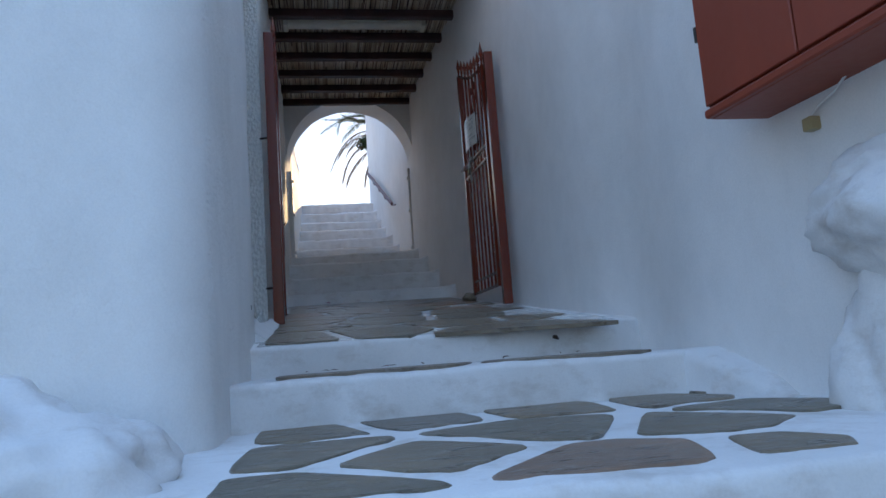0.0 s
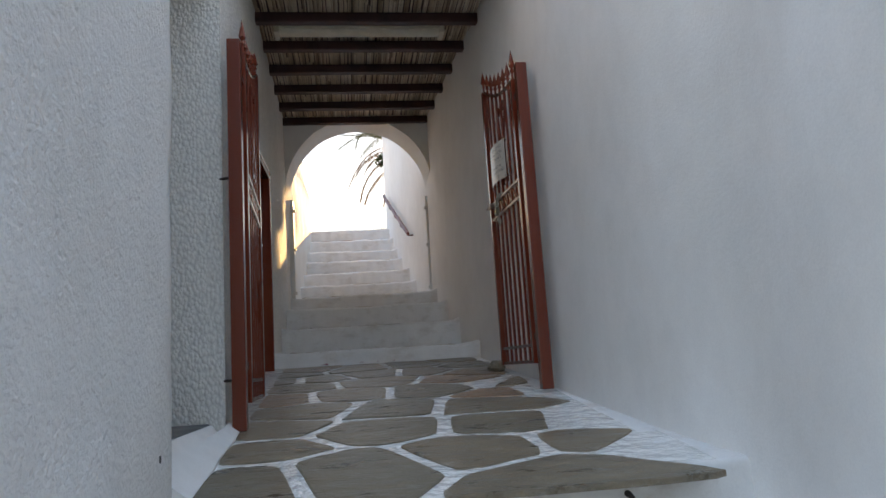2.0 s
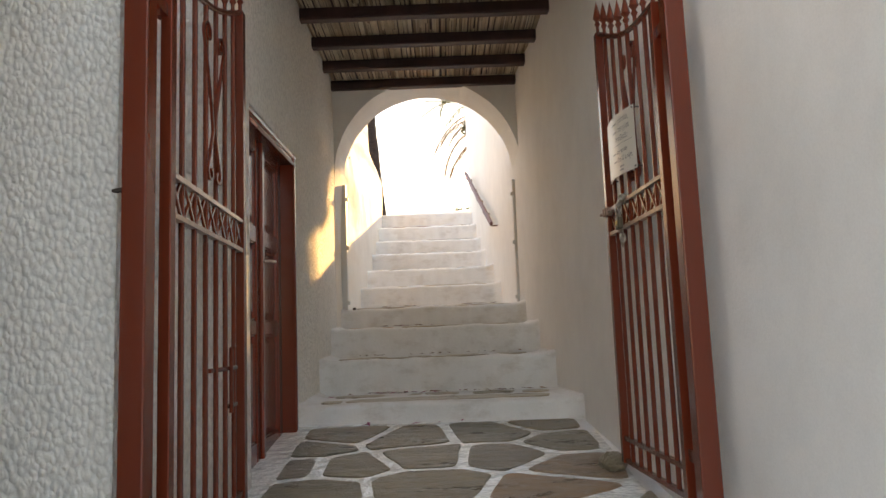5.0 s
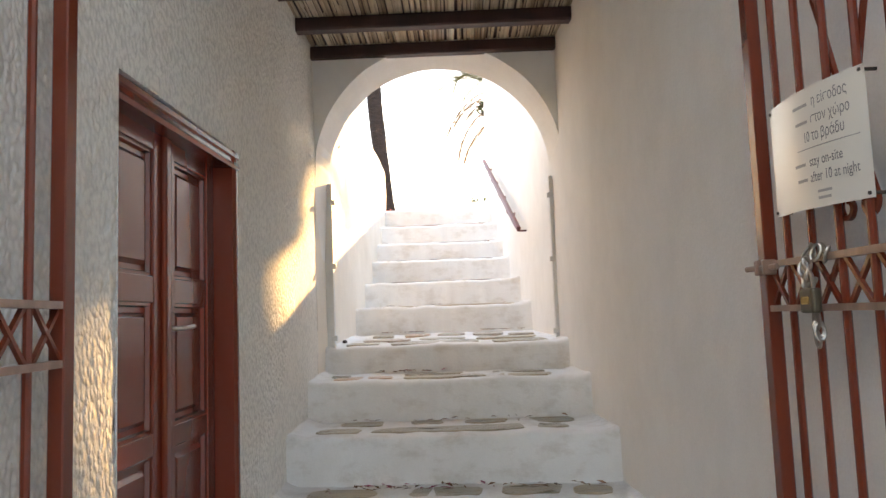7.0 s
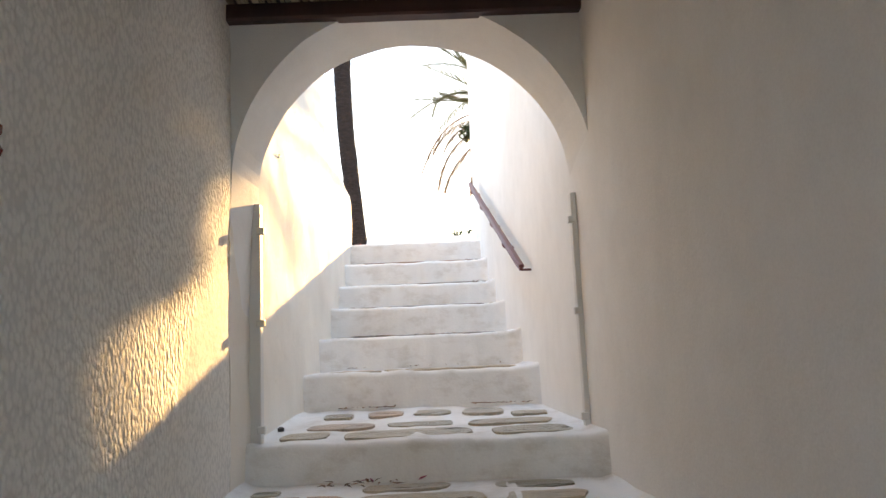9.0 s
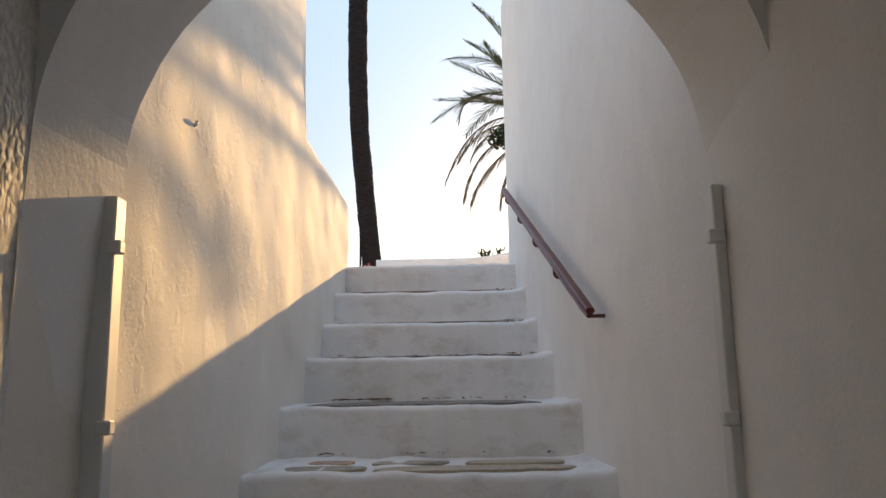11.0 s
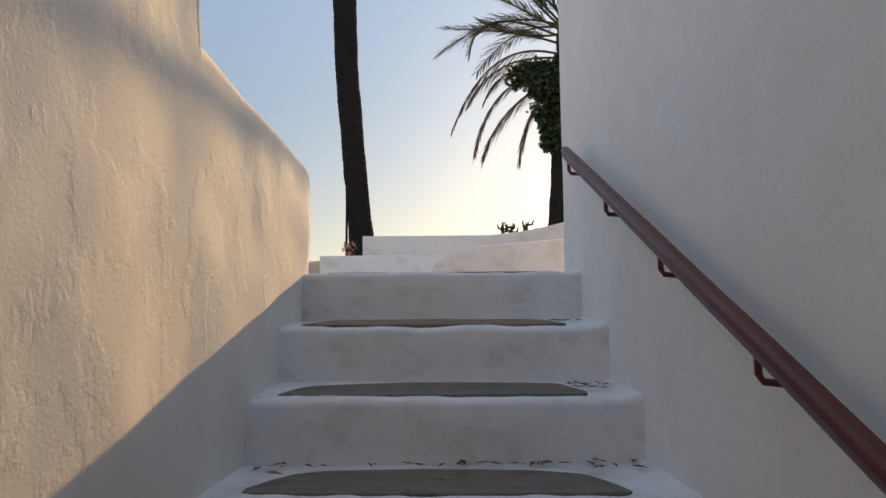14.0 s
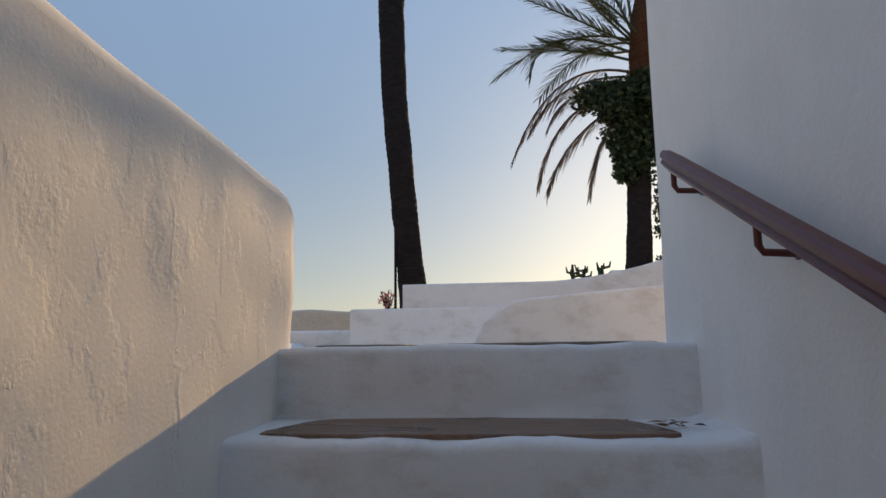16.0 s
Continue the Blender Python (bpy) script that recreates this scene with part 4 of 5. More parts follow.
rnd = random.Random(4)
verts, faces = [], []
xx = -0.06
while xx < 2.0:
    r = rnd.uniform(0.0055, 0.0105)
    x_off = rnd.uniform(-0.003, 0.003)
    zz = 4.897 + rnd.uniform(-0.004, 0.006)
    tilt = rnd.uniform(-0.012, 0.012)
    y0 = 6.1
    while y0 < 9.8:
        y1 = min(9.8, y0 + rnd.uniform(0.7, 1.6))
        b = len(verts)
        for k, yy in enumerate((y0, y1)):
            for q in range(5):
                a = math.pi + math.pi * q / 4
                verts.append((xx + x_off + tilt * k + r * math.cos(a), yy, zz + r * math.sin(a)))
        for q in range(4):
            faces.append((b + q, b + q + 1, b + 6 + q, b + 5 + q))
        y0 = y1 + 0.002
    xx += r * 2 * rnd.uniform(0.98, 1.12)
me = bpy.data.meshes.new("reed_canes")
me.from_pydata(verts, [], faces)
me.materials.append(M_REED)
reeds = tagged(new("reed_canes", me), "dry split reed canes laid over the beams", "reeds", kind="stuff")
bm = bmesh.new()
box(bm, (-0.12, 6.1, 4.912), (2.2, 9.8, 5.045))
tagged(part("ceiling_boards", bm, M_BEAM), "dark underside above the reeds", kind="structure")

lamp = thing("tube_lamp", "unlit long tube lamp with a yellowed cover", "ceiling lamp")
part("housing", box(bmesh.new(), (0.10, 7.47, 4.850), (1.52, 7.63, 4.886), 0.006, 2), M_LAMP, lamp)
secs = []
for x in (0.12, 1.50):
    secs.append([Vector((x, 7.55 + 0.07 * math.cos(math.pi * k / 8), 4.852 - 0.045 * math.sin(math.pi * k / 8))) for k in range(9)])
part("cover", loft(secs), M_LAMP, lamp, "yellowed ribbed cover")
for x0, x1 in ((0.085, 0.13), (1.49, 1.535)):
    part("end_cap", box(bmesh.new(), (x0, 7.465, 4.802), (x1, 7.635, 4.882), 0.008, 2), M_LAMP, lamp)
for x in (0.3, 1.3):
    part("hanger", box(bmesh.new(), (x, 7.54, 4.88), (x + 0.02, 7.56, 4.895)), M_LAMP, lamp)


# ---- white posts under the arch ----
def arch_post(name, x0, x1, y0, y1, z0, z1, side, label):
    t = thing(name, label, "post")
    part("post", box(bmesh.new(), (x0, y0, z0), (x1, y1, z1), 0.006, 2), M_WHITE_METAL, t)
    for z in (z1 - 0.14, (z0 + z1) / 2, z0 + 0.09):
        xs = x1 if side > 0 else x0
        part("lug", box(bmesh.new(), (xs - 0.018, y0 - 0.012, z - 0.018), (xs + 0.022, y0 + 0.02, z + 0.018), 0.004, 1), M_WHITE_METAL, t)
    return t


arch_post("metal_post", -0.060, 0.022, 10.10, 10.16, 2.80, 4.0, 1, "white-painted flat steel post against the wall")
arch_post("metal_post", 1.583, 1.613, 10.10, 10.16, 2.80, 3.995, -1, "thin white-painted steel post against the wall")


# ---- handrail ----
rail = thing("handrail", "red-painted moulded wooden handrail on brackets", "handrail")
ra, rb = Vector((RX(11.20) - 0.074, 11.20, 3.755)), Vector((RX(13.66) - 0.078, 13.66, 4.900))
prof = [(-0.034, -0.026), (-0.022, -0.040), (0.022, -0.040), (0.034, -0.026), (0.022, -0.016), (0.024, -0.008), (0.038, -0.002), (0.038, 0.016), (0.024, 0.030), (-0.024, 0.030), (-0.038, 0.016), (-0.038, -0.002), (-0.024, -0.008), (-0.022, -0.016)]
rd = (rb - ra).normalized()
rs = rd.cross(Vector((0, 0, 1))).normalized()
ru = rs.cross(rd)
secs = []
for i in range(26):
    f = i / 25
    p = ra.lerp(rb, f)
    s = 1.0 if 0 < i < 25 else 0.86
    secs.append([p + (rs * (a * 0.74 - 0.010) + ru * (b - 0.010)) * s * 0.74 + ru * wobble(p, 0.002, 0.3) for a, b in prof])
part("rail", loft(secs), M_RAIL, rail)
for y in (11.27, 11.90, 12.46, 13.015, 13.60):
    p = ra.lerp(rb, (y - ra.y) / (rb.y - ra.y)) - ru * 0.034
    wx = RX(y)
    s = 0.25 if y < 11.5 else 1.0
    pts = [p, p + Vector((0, 0, -0.050 * s)), p + Vector((0.010, 0, -0.066 * s)), Vector((wx - 0.012, y, p.z - 0.072 * s)), Vector((wx + 0.01, y, p.z - 0.072 * s))]
    bk = part("bracket", rod(bmesh.new(), pts, 0.0085, 8), M_RAIL, rail, "", True)
    if y > 11.5:
        part("rosette", rod(bmesh.new(), [(wx - 0.008, y, p.z - 0.072), (wx + 0.01, y, p.z - 0.072)], 0.014, 12), M_RAIL, bk)

# iron hook in the lumpy wall, small hardware
hk = thing("wall_hook", "small whitewashed iron hook in the wall", "hook")
part("shank", rod(bmesh.new(), [(-0.06, 10.73, 4.414), (-0.022, 10.73, 4.415), (-0.012, 10.73, 4.421), (-0.010, 10.73, 4.432)], 0.007, 8), M_WHITE_METAL, hk)
for nm, pt, lab in (("iron_stub", (1.545, 3.985, 1.475), "rusty iron stub in the step riser"), ("iron_stub", (-0.012, 4.16, 1.72), "small dark iron plug in the pier")):
    stub = thing(nm, lab, "iron stub")
    x, y, z = pt
    if x > 1:
        y = 4.05 + 0.09 * x + 0.02 * x * x + 0.02
        part("pin", rod(bmesh.new(), [(x, y, z), (x, y - 0.04, z), (x + 0.01, y - 0.055, z - 0.012)], [0.012, 0.011, 0.006], 8), M_DARK, stub)
    else:
        part("pin", rod(bmesh.new(), [(x - 0.04, y, z), (x + 0.012, y, z)], 0.013, 8), M_DARK, stub)
kn = thing("door_stop", "small dark iron stop on the step", "door stop")
part("knob", rod(bmesh.new(), [(0.03, 10.50, 2.84), (0.03, 10.50, 2.858), (0.03, 10.50, 2.864)], [0.018, 0.018, 0.008], 10), M_DARK, kn)


# ---- palms and plants on the terrace ----
def bez(a, c, b, n):
    a, c, b = Vector(a), Vector(c), Vector(b)
    return [a.lerp(c, i / n).lerp(c.lerp(b, i / n), i / n) for i in range(n + 1)]


def frond(parent, base, ctrl, tip, mat, seed, leaf_len=0.34, leaves=46, hang=0.35, width=0.010):
    r = random.Random(seed)
    pts = bez(base, ctrl, tip, 18)
    bm = bmesh.new()
    rod(bm, pts, [0.018 * (1 - 0.85 * i / 18) + 0.002 for i in range(19)], 5)
    for i in range(leaves):
        f = 0.16 + 0.84 * i / (leaves - 1)
        k = min(17, int(f * 18))
        p = pts[k].lerp(pts[k + 1], f * 18 - k)
        d = (pts[k + 1] - pts[k]).normalized()
        s = d.cross(Vector((0, 0, 1)))
        if s.length < 0.1:
            s = Vector((1, 0, 0))
        s.normalize()
        u = s.cross(d)
        l = leaf_len * (0.45 + 0.75 * math.sin(math.pi * min(1.0, f * 0.9 + 0.12))) * r.uniform(0.8, 1.15)
        for side in (-1, 1):
            v = (d * r.uniform(0.75, 1.0) + s * side * r.uniform(0.55, 0.8) + u * r.uniform(0.1, 0.35)).normalized()
            e = p + v * l + Vector((0, 0, -hang * l * r.uniform(0.6, 1.2)))
            m_ = p.lerp(e, 0.5) + Vector((0, 0, 0.05 * l))
            w = v.cross(Vector((r.uniform(-0.4, 0.4), r.uniform(-0.4, 0.4), 1))).normalized() * width
            a = bm.verts.new(p - w * 0.6)
            b = bm.verts.new(p + w * 0.6)
            c = bm.verts.new(m_ + w)
            dd = bm.verts.new(m_ - w)
            t = bm.verts.new(e)
            bm.faces.new((a, b, c, dd))
            bm.faces.new((dd, c, t))
    return part("frond", bm, mat, parent)


def trunk(parent, line, radii, mat, seed, ring=0.085):
    """A palm trunk through the line, ridged by old leaf bases."""
    line = [Vector(p) for p in line]
    total = sum((b - a).length for a, b in zip(line, line[1:]))
    n, m = int(total / (ring / 4)), 26
    secs = []
    for i in range(n + 1):
        f = i / n * (len(line) - 1)
        k = min(len(line) - 2, int(f))
        p = line[k].lerp(line[k + 1], f - k)
        rr = radii[k] + (radii[k + 1] - radii[k]) * (f - k)
        sec = []
        for q in range(m):
            a = 2 * math.pi * q / m
            ph = (i % 4) / 4 + 0.5 * ((q * 7 // m) % 2)
            scale = 1 + 0.055 * ((ph % 1.0) - 0.5) + 0.07 * noise.noise(Vector((math.cos(a) * 2.2, math.sin(a) * 2.2, p.z * 5 + seed)))
            sec.append(p + Vector((math.cos(a) * rr * scale, math.sin(a) * rr * scale, 0)))
        secs.append(sec)
    return part("trunk", loft(secs), mat, parent)


def leaf_cloud(bm, c, radii, count, size, rnd_, gap=0.3):
    c = Vector(c)
    for _ in range(count):
        while True:
            v = Vector((rnd_.uniform(-1, 1), rnd_.uniform(-1, 1), rnd_.uniform(-1, 1)))
            if 0.25 < v.length < 1 and noise.noise(v * 2.2 + c) > -gap:
                break
        p = c + Vector((v.x * radii[0], v.y * radii[1], v.z * radii[2])) * (0.85 + 0.35 * noise.noise(v * 3 + c))
        a = Vector((rnd_.gauss(0, 1), rnd_.gauss(0, 1), rnd_.gauss(0, 0.7))).normalized()
        b = a.cross(Vector((rnd_.gauss(0, 1), rnd_.gauss(0, 1), rnd_.gauss(0, 1)))).normalized()
        s = size * rnd_.uniform(0.6, 1.2)
        bm.faces.new([bm.verts.new(p + a * s), bm.verts.new(p + b * s * 0.55), bm.verts.new(p - a * s * 0.8), bm.verts.new(p - b * s * 0.55)])


PY = 19.96
palm = thing("palm_tree", "tall palm trunk leaning slightly, dark against the sky", "palm tree")
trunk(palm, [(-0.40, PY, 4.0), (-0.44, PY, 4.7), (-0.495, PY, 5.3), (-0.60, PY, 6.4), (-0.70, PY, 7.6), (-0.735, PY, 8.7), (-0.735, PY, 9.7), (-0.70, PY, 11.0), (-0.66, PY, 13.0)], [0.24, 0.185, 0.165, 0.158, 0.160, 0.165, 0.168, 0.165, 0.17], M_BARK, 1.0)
rnd = random.Random(8)
for i in range(22):
    a = 2 * math.pi * i / 22 + rnd.uniform(-0.1, 0.1)
    up = rnd.uniform(-0.3, 1.1)
    o = Vector((-0.66, PY, 13.0))
    d = Vector((math.cos(a), math.sin(a), 0))
    frond(palm, o, o + d * 1.1 + Vector((0, 0, 0.9 + up * 0.6)), o + d * 2.0 + Vector((0, 0, up)), M_FROND, 100 + i, leaves=26)
stake = thing("stake", "thin bare garden stake beside the palm", "stake")
part("pole", rod(bmesh.new(), [(-0.672, PY - 0.1, 4.2), (-0.668, PY - 0.1, 6.05)], 0.016, 6), M_BARK, stake)

palm2 = thing("palm_tree", "bushy date palm with drooping fronds, climber on its trunk", "palm tree")
CB = Vector((2.42, PY, 8.05))
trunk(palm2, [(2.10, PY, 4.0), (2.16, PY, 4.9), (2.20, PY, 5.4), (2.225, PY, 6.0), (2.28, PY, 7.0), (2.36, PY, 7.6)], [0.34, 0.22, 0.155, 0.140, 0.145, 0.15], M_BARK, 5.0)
trunk(palm2, [(2.36, PY, 7.5), (2.40, PY, 7.9), (2.44, PY, 8.4), (2.47, PY, 9.0)], [0.15, 0.20, 0.19, 0.08], M_FIBRE, 9.0, 0.06).name = "crown_fibre"
# base height, a point half way, the tip, and the kind of leaf
LEFT_FRONDS = [
    (7.85, (1.56, 8.03), (0.63, 8.10), M_FROND), (7.95, (1.38, 8.22), (1.00, 7.79), M_FROND), (8.05, (1.62, 8.36), (0.90, 8.66), M_FROND),
    (8.15, (1.75, 8.75), (1.15, 9.25), M_FROND), (8.2, (1.85, 9.1), (1.30, 9.8), M_FROND), (8.2, (2.1, 9.3), (1.75, 10.2), M_FROND),
    (8.0, (1.70, 8.05), (1.12, 8.32), M_FROND), (8.1, (1.80, 8.55), (1.45, 9.0), M_FROND),
    (7.70, (1.39, 7.62), (0.76, 6.69), M_DRYFROND), (7.65, (1.47, 7.56), (0.97, 7.03), M_DRYFROND), (7.45, (1.46, 7.15), (1.06, 6.27), M_DRYFROND),
    (7.40, (1.56, 6.97), (1.17, 6.29), M_DRYFROND), (7.35, (1.88, 6.95), (1.65, 6.16), M_DRYFROND), (7.60, (1.55, 7.45), (1.20, 7.05), M_DRYFROND),
]
for i, (zb_, (mx_, mz_), (tx_, tz_), mt) in enumerate(LEFT_FRONDS):
    dy = 0.25 * math.sin(i * 2.4)
    b = Vector((2.27, PY, zb_))
    t = Vector((tx_, PY + dy, tz_))
    c = Vector((mx_, PY + dy * 0.5, mz_)) * 2 - (b + t) / 2
    green = mt is M_FROND
    frond(palm2, b, c, t, mt, 300 + i, 0.27 if green else 0.19, 76 if green else 62, 0.18 if green else 0.85, 0.0060)
for i in range(22):
    a = rnd.uniform(-1.3, 1.5) + (math.pi if i % 7 == 6 else 0)
    up = rnd.uniform(-0.9, 1.9)
    d = Vector((math.cos(a), math.sin(a), 0))
    frond(palm2, CB, CB + d * 0.9 + Vector((0, 0, 0.6 + up * 0.5)), CB + d * rnd.uniform(1.5, 2.0) * (1.15 - 0.25 * abs(up)) + Vector((0, 0, up)), M_FROND, 400 + i, leaves=60, width=0.0065)
rnd = random.Random(15)
bm = bmesh.new()
for k in range(26):
    a = k / 25
    leaf_cloud(bm, (1.74 + 1.05 * a + rnd.uniform(-0.08, 0.08), PY - 0.1 + rnd.uniform(-0.2, 0.2), 7.22 + 0.20 * math.sin(a * 2.4) + rnd.uniform(-0.16, 0.16)), (rnd.uniform(0.16, 0.32), 0.3, rnd.uniform(0.14, 0.26)), 340, 0.036, rnd, 0.3)
for k in range(14):
    a = k / 13
    leaf_cloud(bm, (2.05 + 0.2 * a + rnd.uniform(-0.16, 0.16), PY - 0.1, 6.95 - 0.48 * a + rnd.uniform(-0.08, 0.08)), (rnd.uniform(0.16, 0.26), 0.22, rnd.uniform(0.14, 0.22)), 280, 0.035, rnd, 0.25)
for k in range(7):
    leaf_cloud(bm, (2.06 + 0.012 * k + rnd.uniform(-0.06, 0.06), PY - 0.1, 6.70 - 0.042 * k), (0.15, 0.18, 0.11), 120, 0.042, rnd, 0.4)
for k in range(9):
    leaf_cloud(bm, (2.30 + 0.16 * math.sin(k * 2.1) + rnd.uniform(-0.04, 0.04), PY - 0.1, 7.08 - 0.055 * k), (0.13, 0.18, 0.13), 200, 0.035, rnd, 0.4)
for k in range(7):
    leaf_cloud(bm, (1.92 + 0.07 * k, PY - 0.05, 7.18 + 0.08 * math.sin(k * 1.9)), (0.17, 0.24, 0.15), 260, 0.036, rnd, 0.6)
for k in range(4):
    leaf_cloud(bm, (2.38 + rnd.uniform(-0.06, 0.12), PY - 0.1, 6.56 - 0.08 * k), (0.11, 0.12, 0.09), 34, 0.036, rnd, 0.1)
ivy = tagged(part("climbing_plant", bm, M_IVY), "dense dark green climber hanging on the palm trunk", "climber", kind="stuff")


def bush(name, c, radii, count, size, mat, seed, label, cat):
    t = thing(name, label, cat)
    r = random.Random(seed)
    bm = bmesh.new()
    for _ in range(9):
        a = r.uniform(0, 6.28)
        rod(bm, [(c[0], c[1], c[2] - radii[2] * 1.2), (c[0] + math.cos(a) * radii[0] * 0.6, c[1] + math.sin(a) * radii[1] * 0.6, c[2] + radii[2] * r.uniform(0.2, 0.9))], [0.008, 0.003], 4)
    part("stems", bm, M_BARK, t)
    bm = bmesh.new()
    leaf_cloud(bm, c, radii, count, size, r)
    part("leaves", bm, mat, t)
    return t


bush("shrub", (2.42, 19.5, 5.3), (0.16, 0.14, 0.16), 240, 0.035, M_IVY, 3, "small dark shrub at the foot of the palm", "shrub")
bush("shrub", (2.60, 20.15, 5.95), (0.21, 0.2, 0.62), 900, 0.036, M_IVY, 5, "leafy shrub behind the palm", "shrub")
bush("geranium", (-0.17, 16.78, 4.745), (0.09, 0.08, 0.085), 130, 0.016, M_FLOWER, 6, "pink flowering plant behind the parapet", "plant")

cactus = thing("cactus", "small branching cactus behind the parapet", "cactus")
rnd = random.Random(31)
for cx, hh in ((1.22, 0.11), (1.30, 0.075), (1.44, 0.10)):
    bm = bmesh.new()
    rod(bm, [(cx, 16.95, 4.85), (cx, 16.95, 4.88 + hh)], [0.018, 0.010], 7)
    for k in range(7):
        a = rnd.uniform(0, 6.28)
        z = 4.89 + hh * rnd.uniform(0.0, 0.7)
        l = rnd.uniform(0.03, 0.06)
        rod(bm, [(cx, 16.95, z), (cx + math.cos(a) * l, 16.95 + math.sin(a) * l, z + 0.01), (cx + math.cos(a) * l * 1.2, 16.95 + math.sin(a) * l * 1.2, z + 0.05)], [0.010, 0.010, 0.005], 6)
    part("stem", bm, M_IVY, cactus)


# ---- litter on the steps ----
def litter(name, spots, mat, seed, size, label):
    r = random.Random(seed)
    bm = bmesh.new()
    for x0, x1, y0, y1, z, n in spots:
        for _ in range(n):
            x, y = r.uniform(x0, x1), r.uniform(y0, y1)
            a = r.uniform(0, 6.28)
            s = size * r.uniform(0.5, 1.3)
            d, e = Vector((math.cos(a), math.sin(a), r.uniform(-0.25, 0.25))), Vector((-math.sin(a), math.cos(a), r.uniform(-0.3, 0.3)))
            p = Vector((x, y, z + 0.012))
            t = [bm.verts.new(p + d * s), bm.verts.new(p + e * s * 0.32 + Vector((0, 0, 0.004))), bm.verts.new(p - d * s), bm.verts.new(p - e * s * 0.32 + Vector((0, 0, 0.003)))]
            bm.faces.new(t)
    return tagged(part(name, bm, mat), label, "litter", kind="stuff")


litter("dry_leaves", [(0.1, 0.6, 11.75, 11.83, 3.36, 0), (0.2, 0.55, 12.38, 12.43, 3.36, 60), (0.15, 1.35, 12.36, 12.44, 3.36, 20), (0.2, 1.3, 12.86, 12.92, 3.61, 26), (1.2, 1.45, 12.8, 12.95, 3.615, 14), (0.1, 0.2, 12.7, 12.9, 3.615, 5), (0.2, 1.3, 13.28, 13.33, 3.84, 22), (1.22, 1.40, 13.1, 13.33, 3.845, 18), (0.1, 1.3, 13.68, 13.74, 4.09, 16), (1.2, 1.36, 13.5, 13.7, 4.095, 10),
                      (0.2, 0.6, 11.2, 11.3, 2.88, 26), (1.1, 1.45, 11.15, 11.25, 2.88, 26), (0.3, 0.7, 9.8, 9.95, 2.65, 22), (0.1, 1.5, 9.2, 9.35, 2.41, 16), (0.2, 0.9, 8.7, 8.82, 2.15, 26), (1.0, 1.6, 8.68, 8.78, 2.15, 18), (0.15, 1.4, 11.84, 11.9, 3.12, 16), (0.1, 1.6, 3.95, 4.02, 1.38, 10)], M_LITTER, 3, 0.026, "scattered dry brown leaves and twigs on the steps")
litter("fallen_petals", [(0.5, 1.0, 8.7, 8.82, 2.15, 9), (0.1, 0.5, 8.5, 8.85, 2.15, 4), (0.3, 1.3, 7.95, 8.04, 2.02, 5), (0.5, 0.9, 9.85, 9.95, 2.65, 3)], M_PETAL, 5, 0.032, "fallen dark pink petals on the steps")


# ---- flagstones ----
rnd = random.Random(21)


def scatter(x0, y0, x1, y1, dx, dy, jit=0.32):
    pts, row = [], 0
    y = y0 + dy * 0.5
    while y < y1:
        x = x0 + dx * (0.25 + 0.5 * (row % 2))
        while x < x1:
            pts.append((x + rnd.uniform(-jit, jit) * dx, y + rnd.uniform(-jit, jit) * dy))
            x += dx * rnd.uniform(0.8, 1.25)
        y += dy
        row += 1
    return pts


PAVING = [(0.16, 4.54), (0.16, 5.00), (0.59, 4.60), (1.42, 4.30), (1.12, 4.74), (1.63, 4.76), (1.86, 4.60), (0.73, 5.27), (1.35, 5.22), (0.16, 5.44), (1.78, 5.16), (0.38, 5.90), (0.80, 5.82), (1.39, 5.76), (1.75, 6.12), (1.54, 6.11), (0.17, 6.38), (0.57, 6.41),
          (1.14, 6.39), (1.62, 6.50), (0.24, 6.86), (0.79, 6.92), (1.36, 6.80), (0.08, 7.24), (0.39, 7.24), (0.77, 7.36), (1.17, 7.34), (1.55, 7.10), (0.10, 7.57), (0.28, 7.84), (0.67, 7.72), (1.17, 7.78), (1.55, 7.56), (1.50, 7.95)]
for poly in cells(PAVING, (0.02, 4.10, 2.06, 8.06), 1.25):
    cx, cy = sum(p[0] for p in poly) / len(poly), sum(p[1] for p in poly) / len(poly)
    if cx < RX(cy) - 0.06:
        lim = RX(cy) - 0.04 + HOLLOW(cy)
        flagstone([(min(p[0], lim), p[1]) for p in poly], lambda x, y: FLOOR(y) + 0.003, floor, 0.058 + 0.022 * noise.noise(Vector((cx * 3, cy * 3, 1))))
LANDING = [(0.24, 3.22), (0.66, 3.32), (1.18, 3.36), (1.69, 3.32), (2.02, 3.46), (0.22, 2.64), (0.58, 2.42), (0.98, 2.70), (1.42, 2.52), (1.84, 2.76), (0.21, 2.10), (1.02, 2.10), (1.40, 2.02)]
BARE = [(1.72, 2.16), (2.05, 2.36), (1.62, 1.92), (2.2, 3.0), (1.36, 1.78)]
BROWN = (1.02, 2.10)
for poly in cells(LANDING + BARE, (0.05, 1.93, 2.06, 3.52), 1.1):
    inside = [p for p in LANDING + BARE if all((b[0] - a[0]) * (p[1] - a[1]) >= (b[1] - a[1]) * (p[0] - a[0]) for a, b in zip(poly, poly[1:] + poly[:1]))]
    if not inside or inside[0] in BARE:
        continue
    flagstone(poly, lambda x, y: 1.173 + 0.012 * (y - 2.0), landing, 0.085, mat=M_FLAG_BROWN if inside[0] == BROWN else M_FLAG)
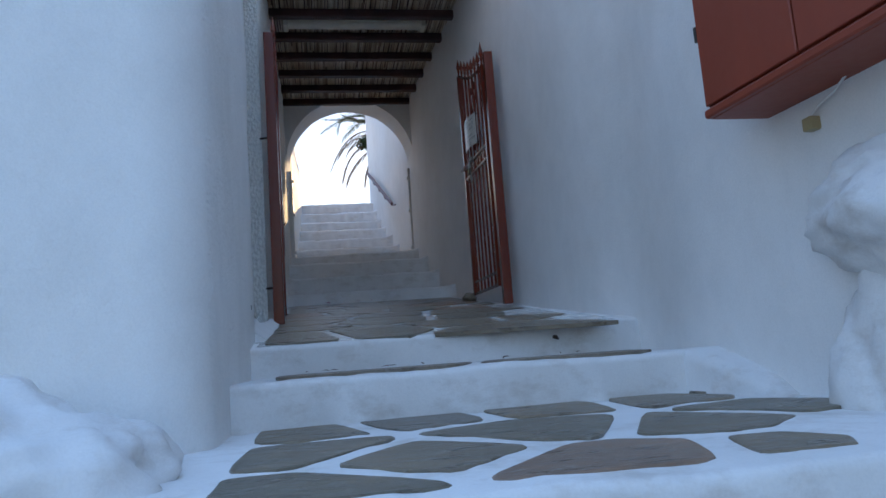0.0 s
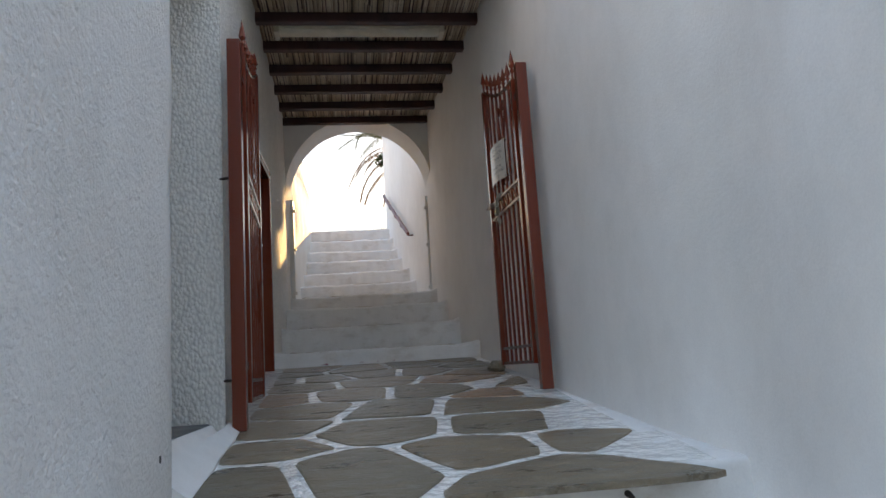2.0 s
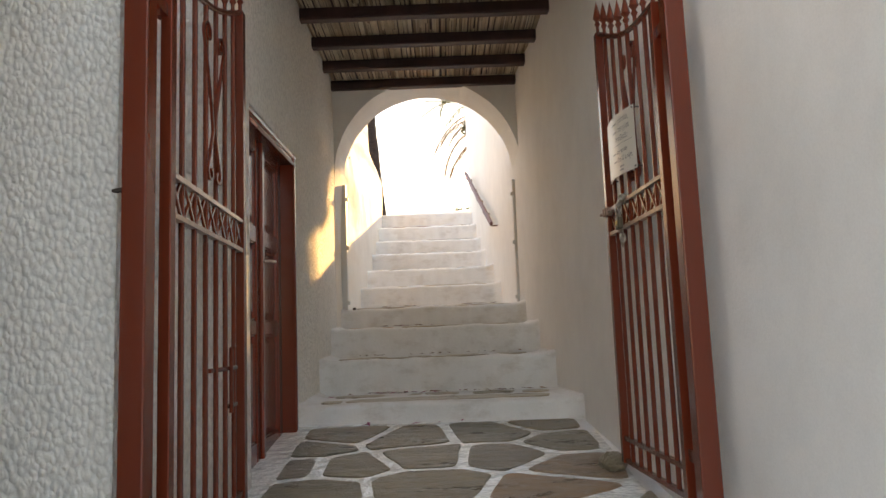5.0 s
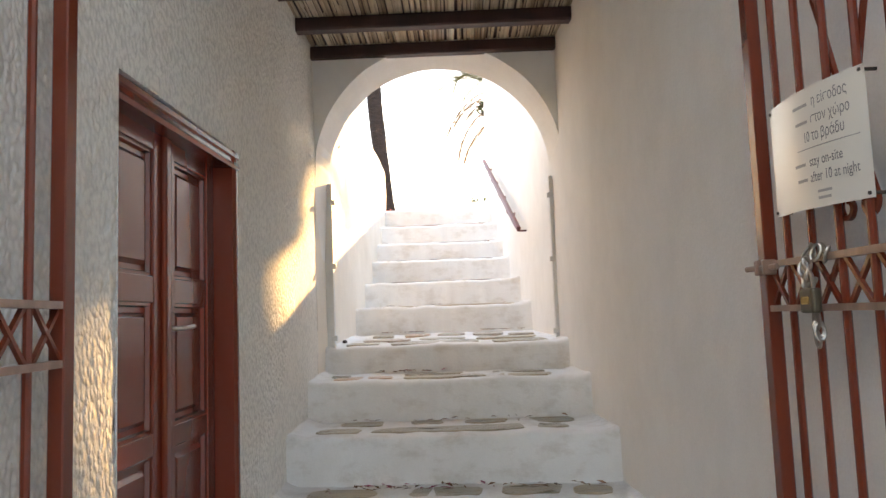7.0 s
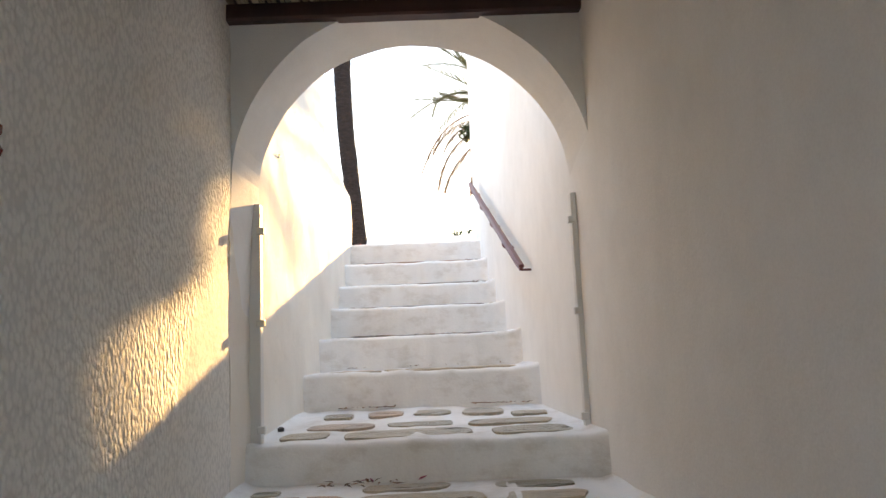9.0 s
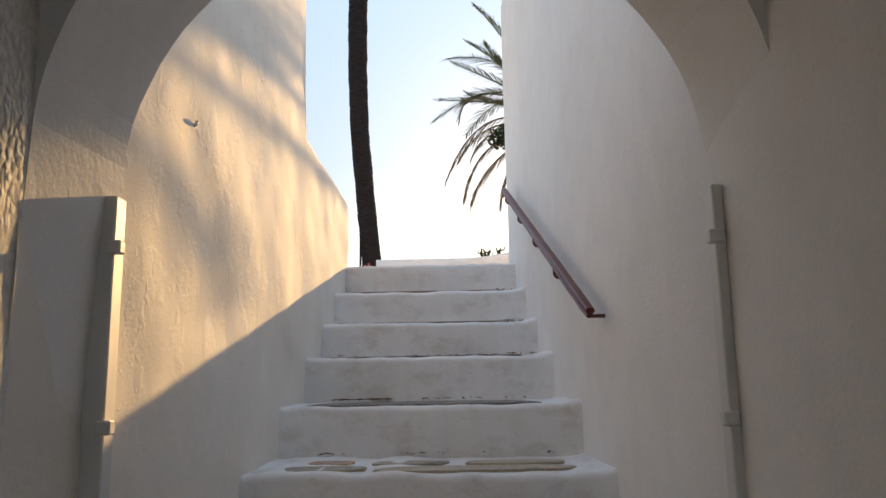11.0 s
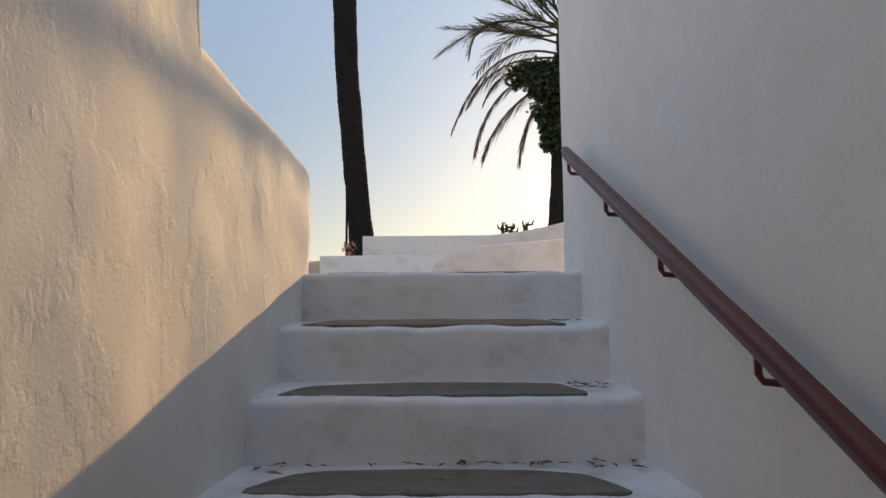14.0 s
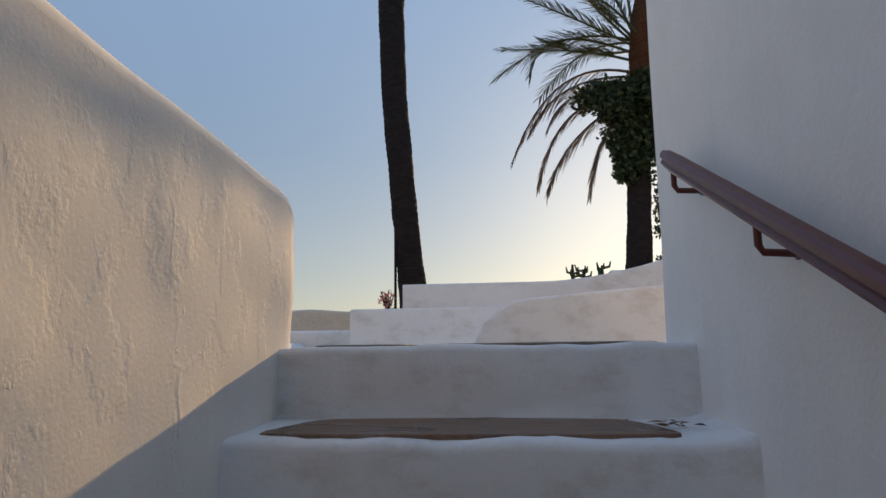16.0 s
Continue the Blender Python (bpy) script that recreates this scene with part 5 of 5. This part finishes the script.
# one or more flat stones let into each tread
ROWS_OF_STONES = [
    (treads[5], 0.08, 1.36, 11.965, 12.40, 3.358, 2.0, 0.5), (treads[6], 0.09, 1.32, 12.495, 12.86, 3.610, 2.0, 0.5),
    (treads[7], 0.08, 1.30, 12.990, 13.33, 3.840, 2.0, 0.5), (treads[8], 0.07, 1.27, 13.405, 13.73, 4.091, 2.0, 0.5),
    (head, 0.10, 1.30, 13.80, 15.2, 4.338, 0.6, 0.45), (step_low, 0.10, 1.86, 3.60, 4.10, 1.379, 0.95, 0.5),
]
for owner, x0, x1, y0, y1, z, dx, dy in ROWS_OF_STONES:
    pts = scatter(x0, y0, x1, y1, dx, dy, 0.2) if dx < 1.5 else [((x0 + x1) / 2, (y0 + y1) / 2)]
    for poly in cells(pts, (x0, y0, x1, y1), 1.5):
        if dx >= 1.5:
            fr_edge = [(x0 + (x1 - x0) * k / 9, y0 + 0.005 * noise.noise(Vector((k * 0.7, z * 3, 0)))) for k in range(10)]
            bk_edge = [(x0 + (x1 - x0) * k / 11, y1 - (y1 - y0) * (0.03 + 0.10 * noise.noise(Vector((k * 0.5, z * 5, 4)))) - (y1 - y0) * 0.62 * abs(2 * k / 11 - 1) ** 5) for k in range(10, 0, -1)]
            poly = fr_edge + bk_edge
        flagstone(poly, lambda x, y, z=z, s=(0.066 if owner in treads[7:] else 0.0), yy=y0: z + s * (y - yy), owner, 0.055 if dx < 1.5 else 0.01, 0.004 if z > 3.3 else 0.003, mat=M_FLAG_PALE if 2.1 < z < 3.2 else M_FLAG_DARK if z > 3.2 else M_FLAG)
SET_STONES = [
    (treads[0], 2.148, [(0.22, 1.58, 8.19, 8.46), (0.08, 0.20, 8.2, 8.36), (0.10, 0.46, 8.62, 8.78), (0.62, 1.00, 8.60, 8.77), (1.08, 1.38, 8.60, 8.76), (1.44, 1.62, 8.56, 8.72)]),
    (treads[1], 2.403, [(0.10, 0.34, 8.98, 9.12), (0.40, 1.54, 8.95, 9.11), (0.20, 0.44, 9.22, 9.36), (0.60, 0.78, 9.23, 9.35), (0.92, 1.16, 9.22, 9.34), (1.22, 1.54, 9.17, 9.33)]),
    (treads[2], 2.643, [(0.10, 0.46, 9.54, 9.70), (0.54, 1.06, 9.51, 9.68), (1.13, 1.46, 9.46, 9.62), (0.52, 0.92, 9.78, 9.90), (1.12, 1.44, 9.72, 9.85), (0.06, 0.16, 9.76, 9.86)]),
    (treads[3], 2.830, [(0.10, 0.32, 10.14, 10.32), (0.38, 1.06, 10.10, 10.30), (1.12, 1.52, 10.06, 10.26), (0.18, 0.52, 10.42, 10.58), (0.60, 0.96, 10.42, 10.56), (1.02, 1.48, 10.38, 10.54), (0.20, 0.36, 10.84, 11.02), (0.46, 0.66, 10.86, 11.06), (0.74, 0.94, 10.84, 11.04), (1.02, 1.26, 10.82, 11.04), (1.30, 1.50, 10.70, 10.82)]),
    (treads[4], 3.115, [(0.14, 0.50, 11.42, 11.54), (0.54, 1.42, 11.37, 11.50), (0.22, 0.42, 11.62, 11.74), (0.52, 0.86, 11.60, 11.70), (0.94, 1.38, 11.58, 11.68)]),
]
rnd = random.Random(77)
for owner, z, stones in SET_STONES:
    for x0, x1, y0, y1 in stones:
        flagstone(oval(x0 - 0.012, x1 + 0.012, y0 - 0.014, y1 + 0.014, rnd), lambda x, y, z=z, s=(0.045 if owner is treads[3] else 0.0), yy=10.05: z + s * max(0, y - yy), owner, 0.004, 0.003, mat=M_FLAG_PALE)
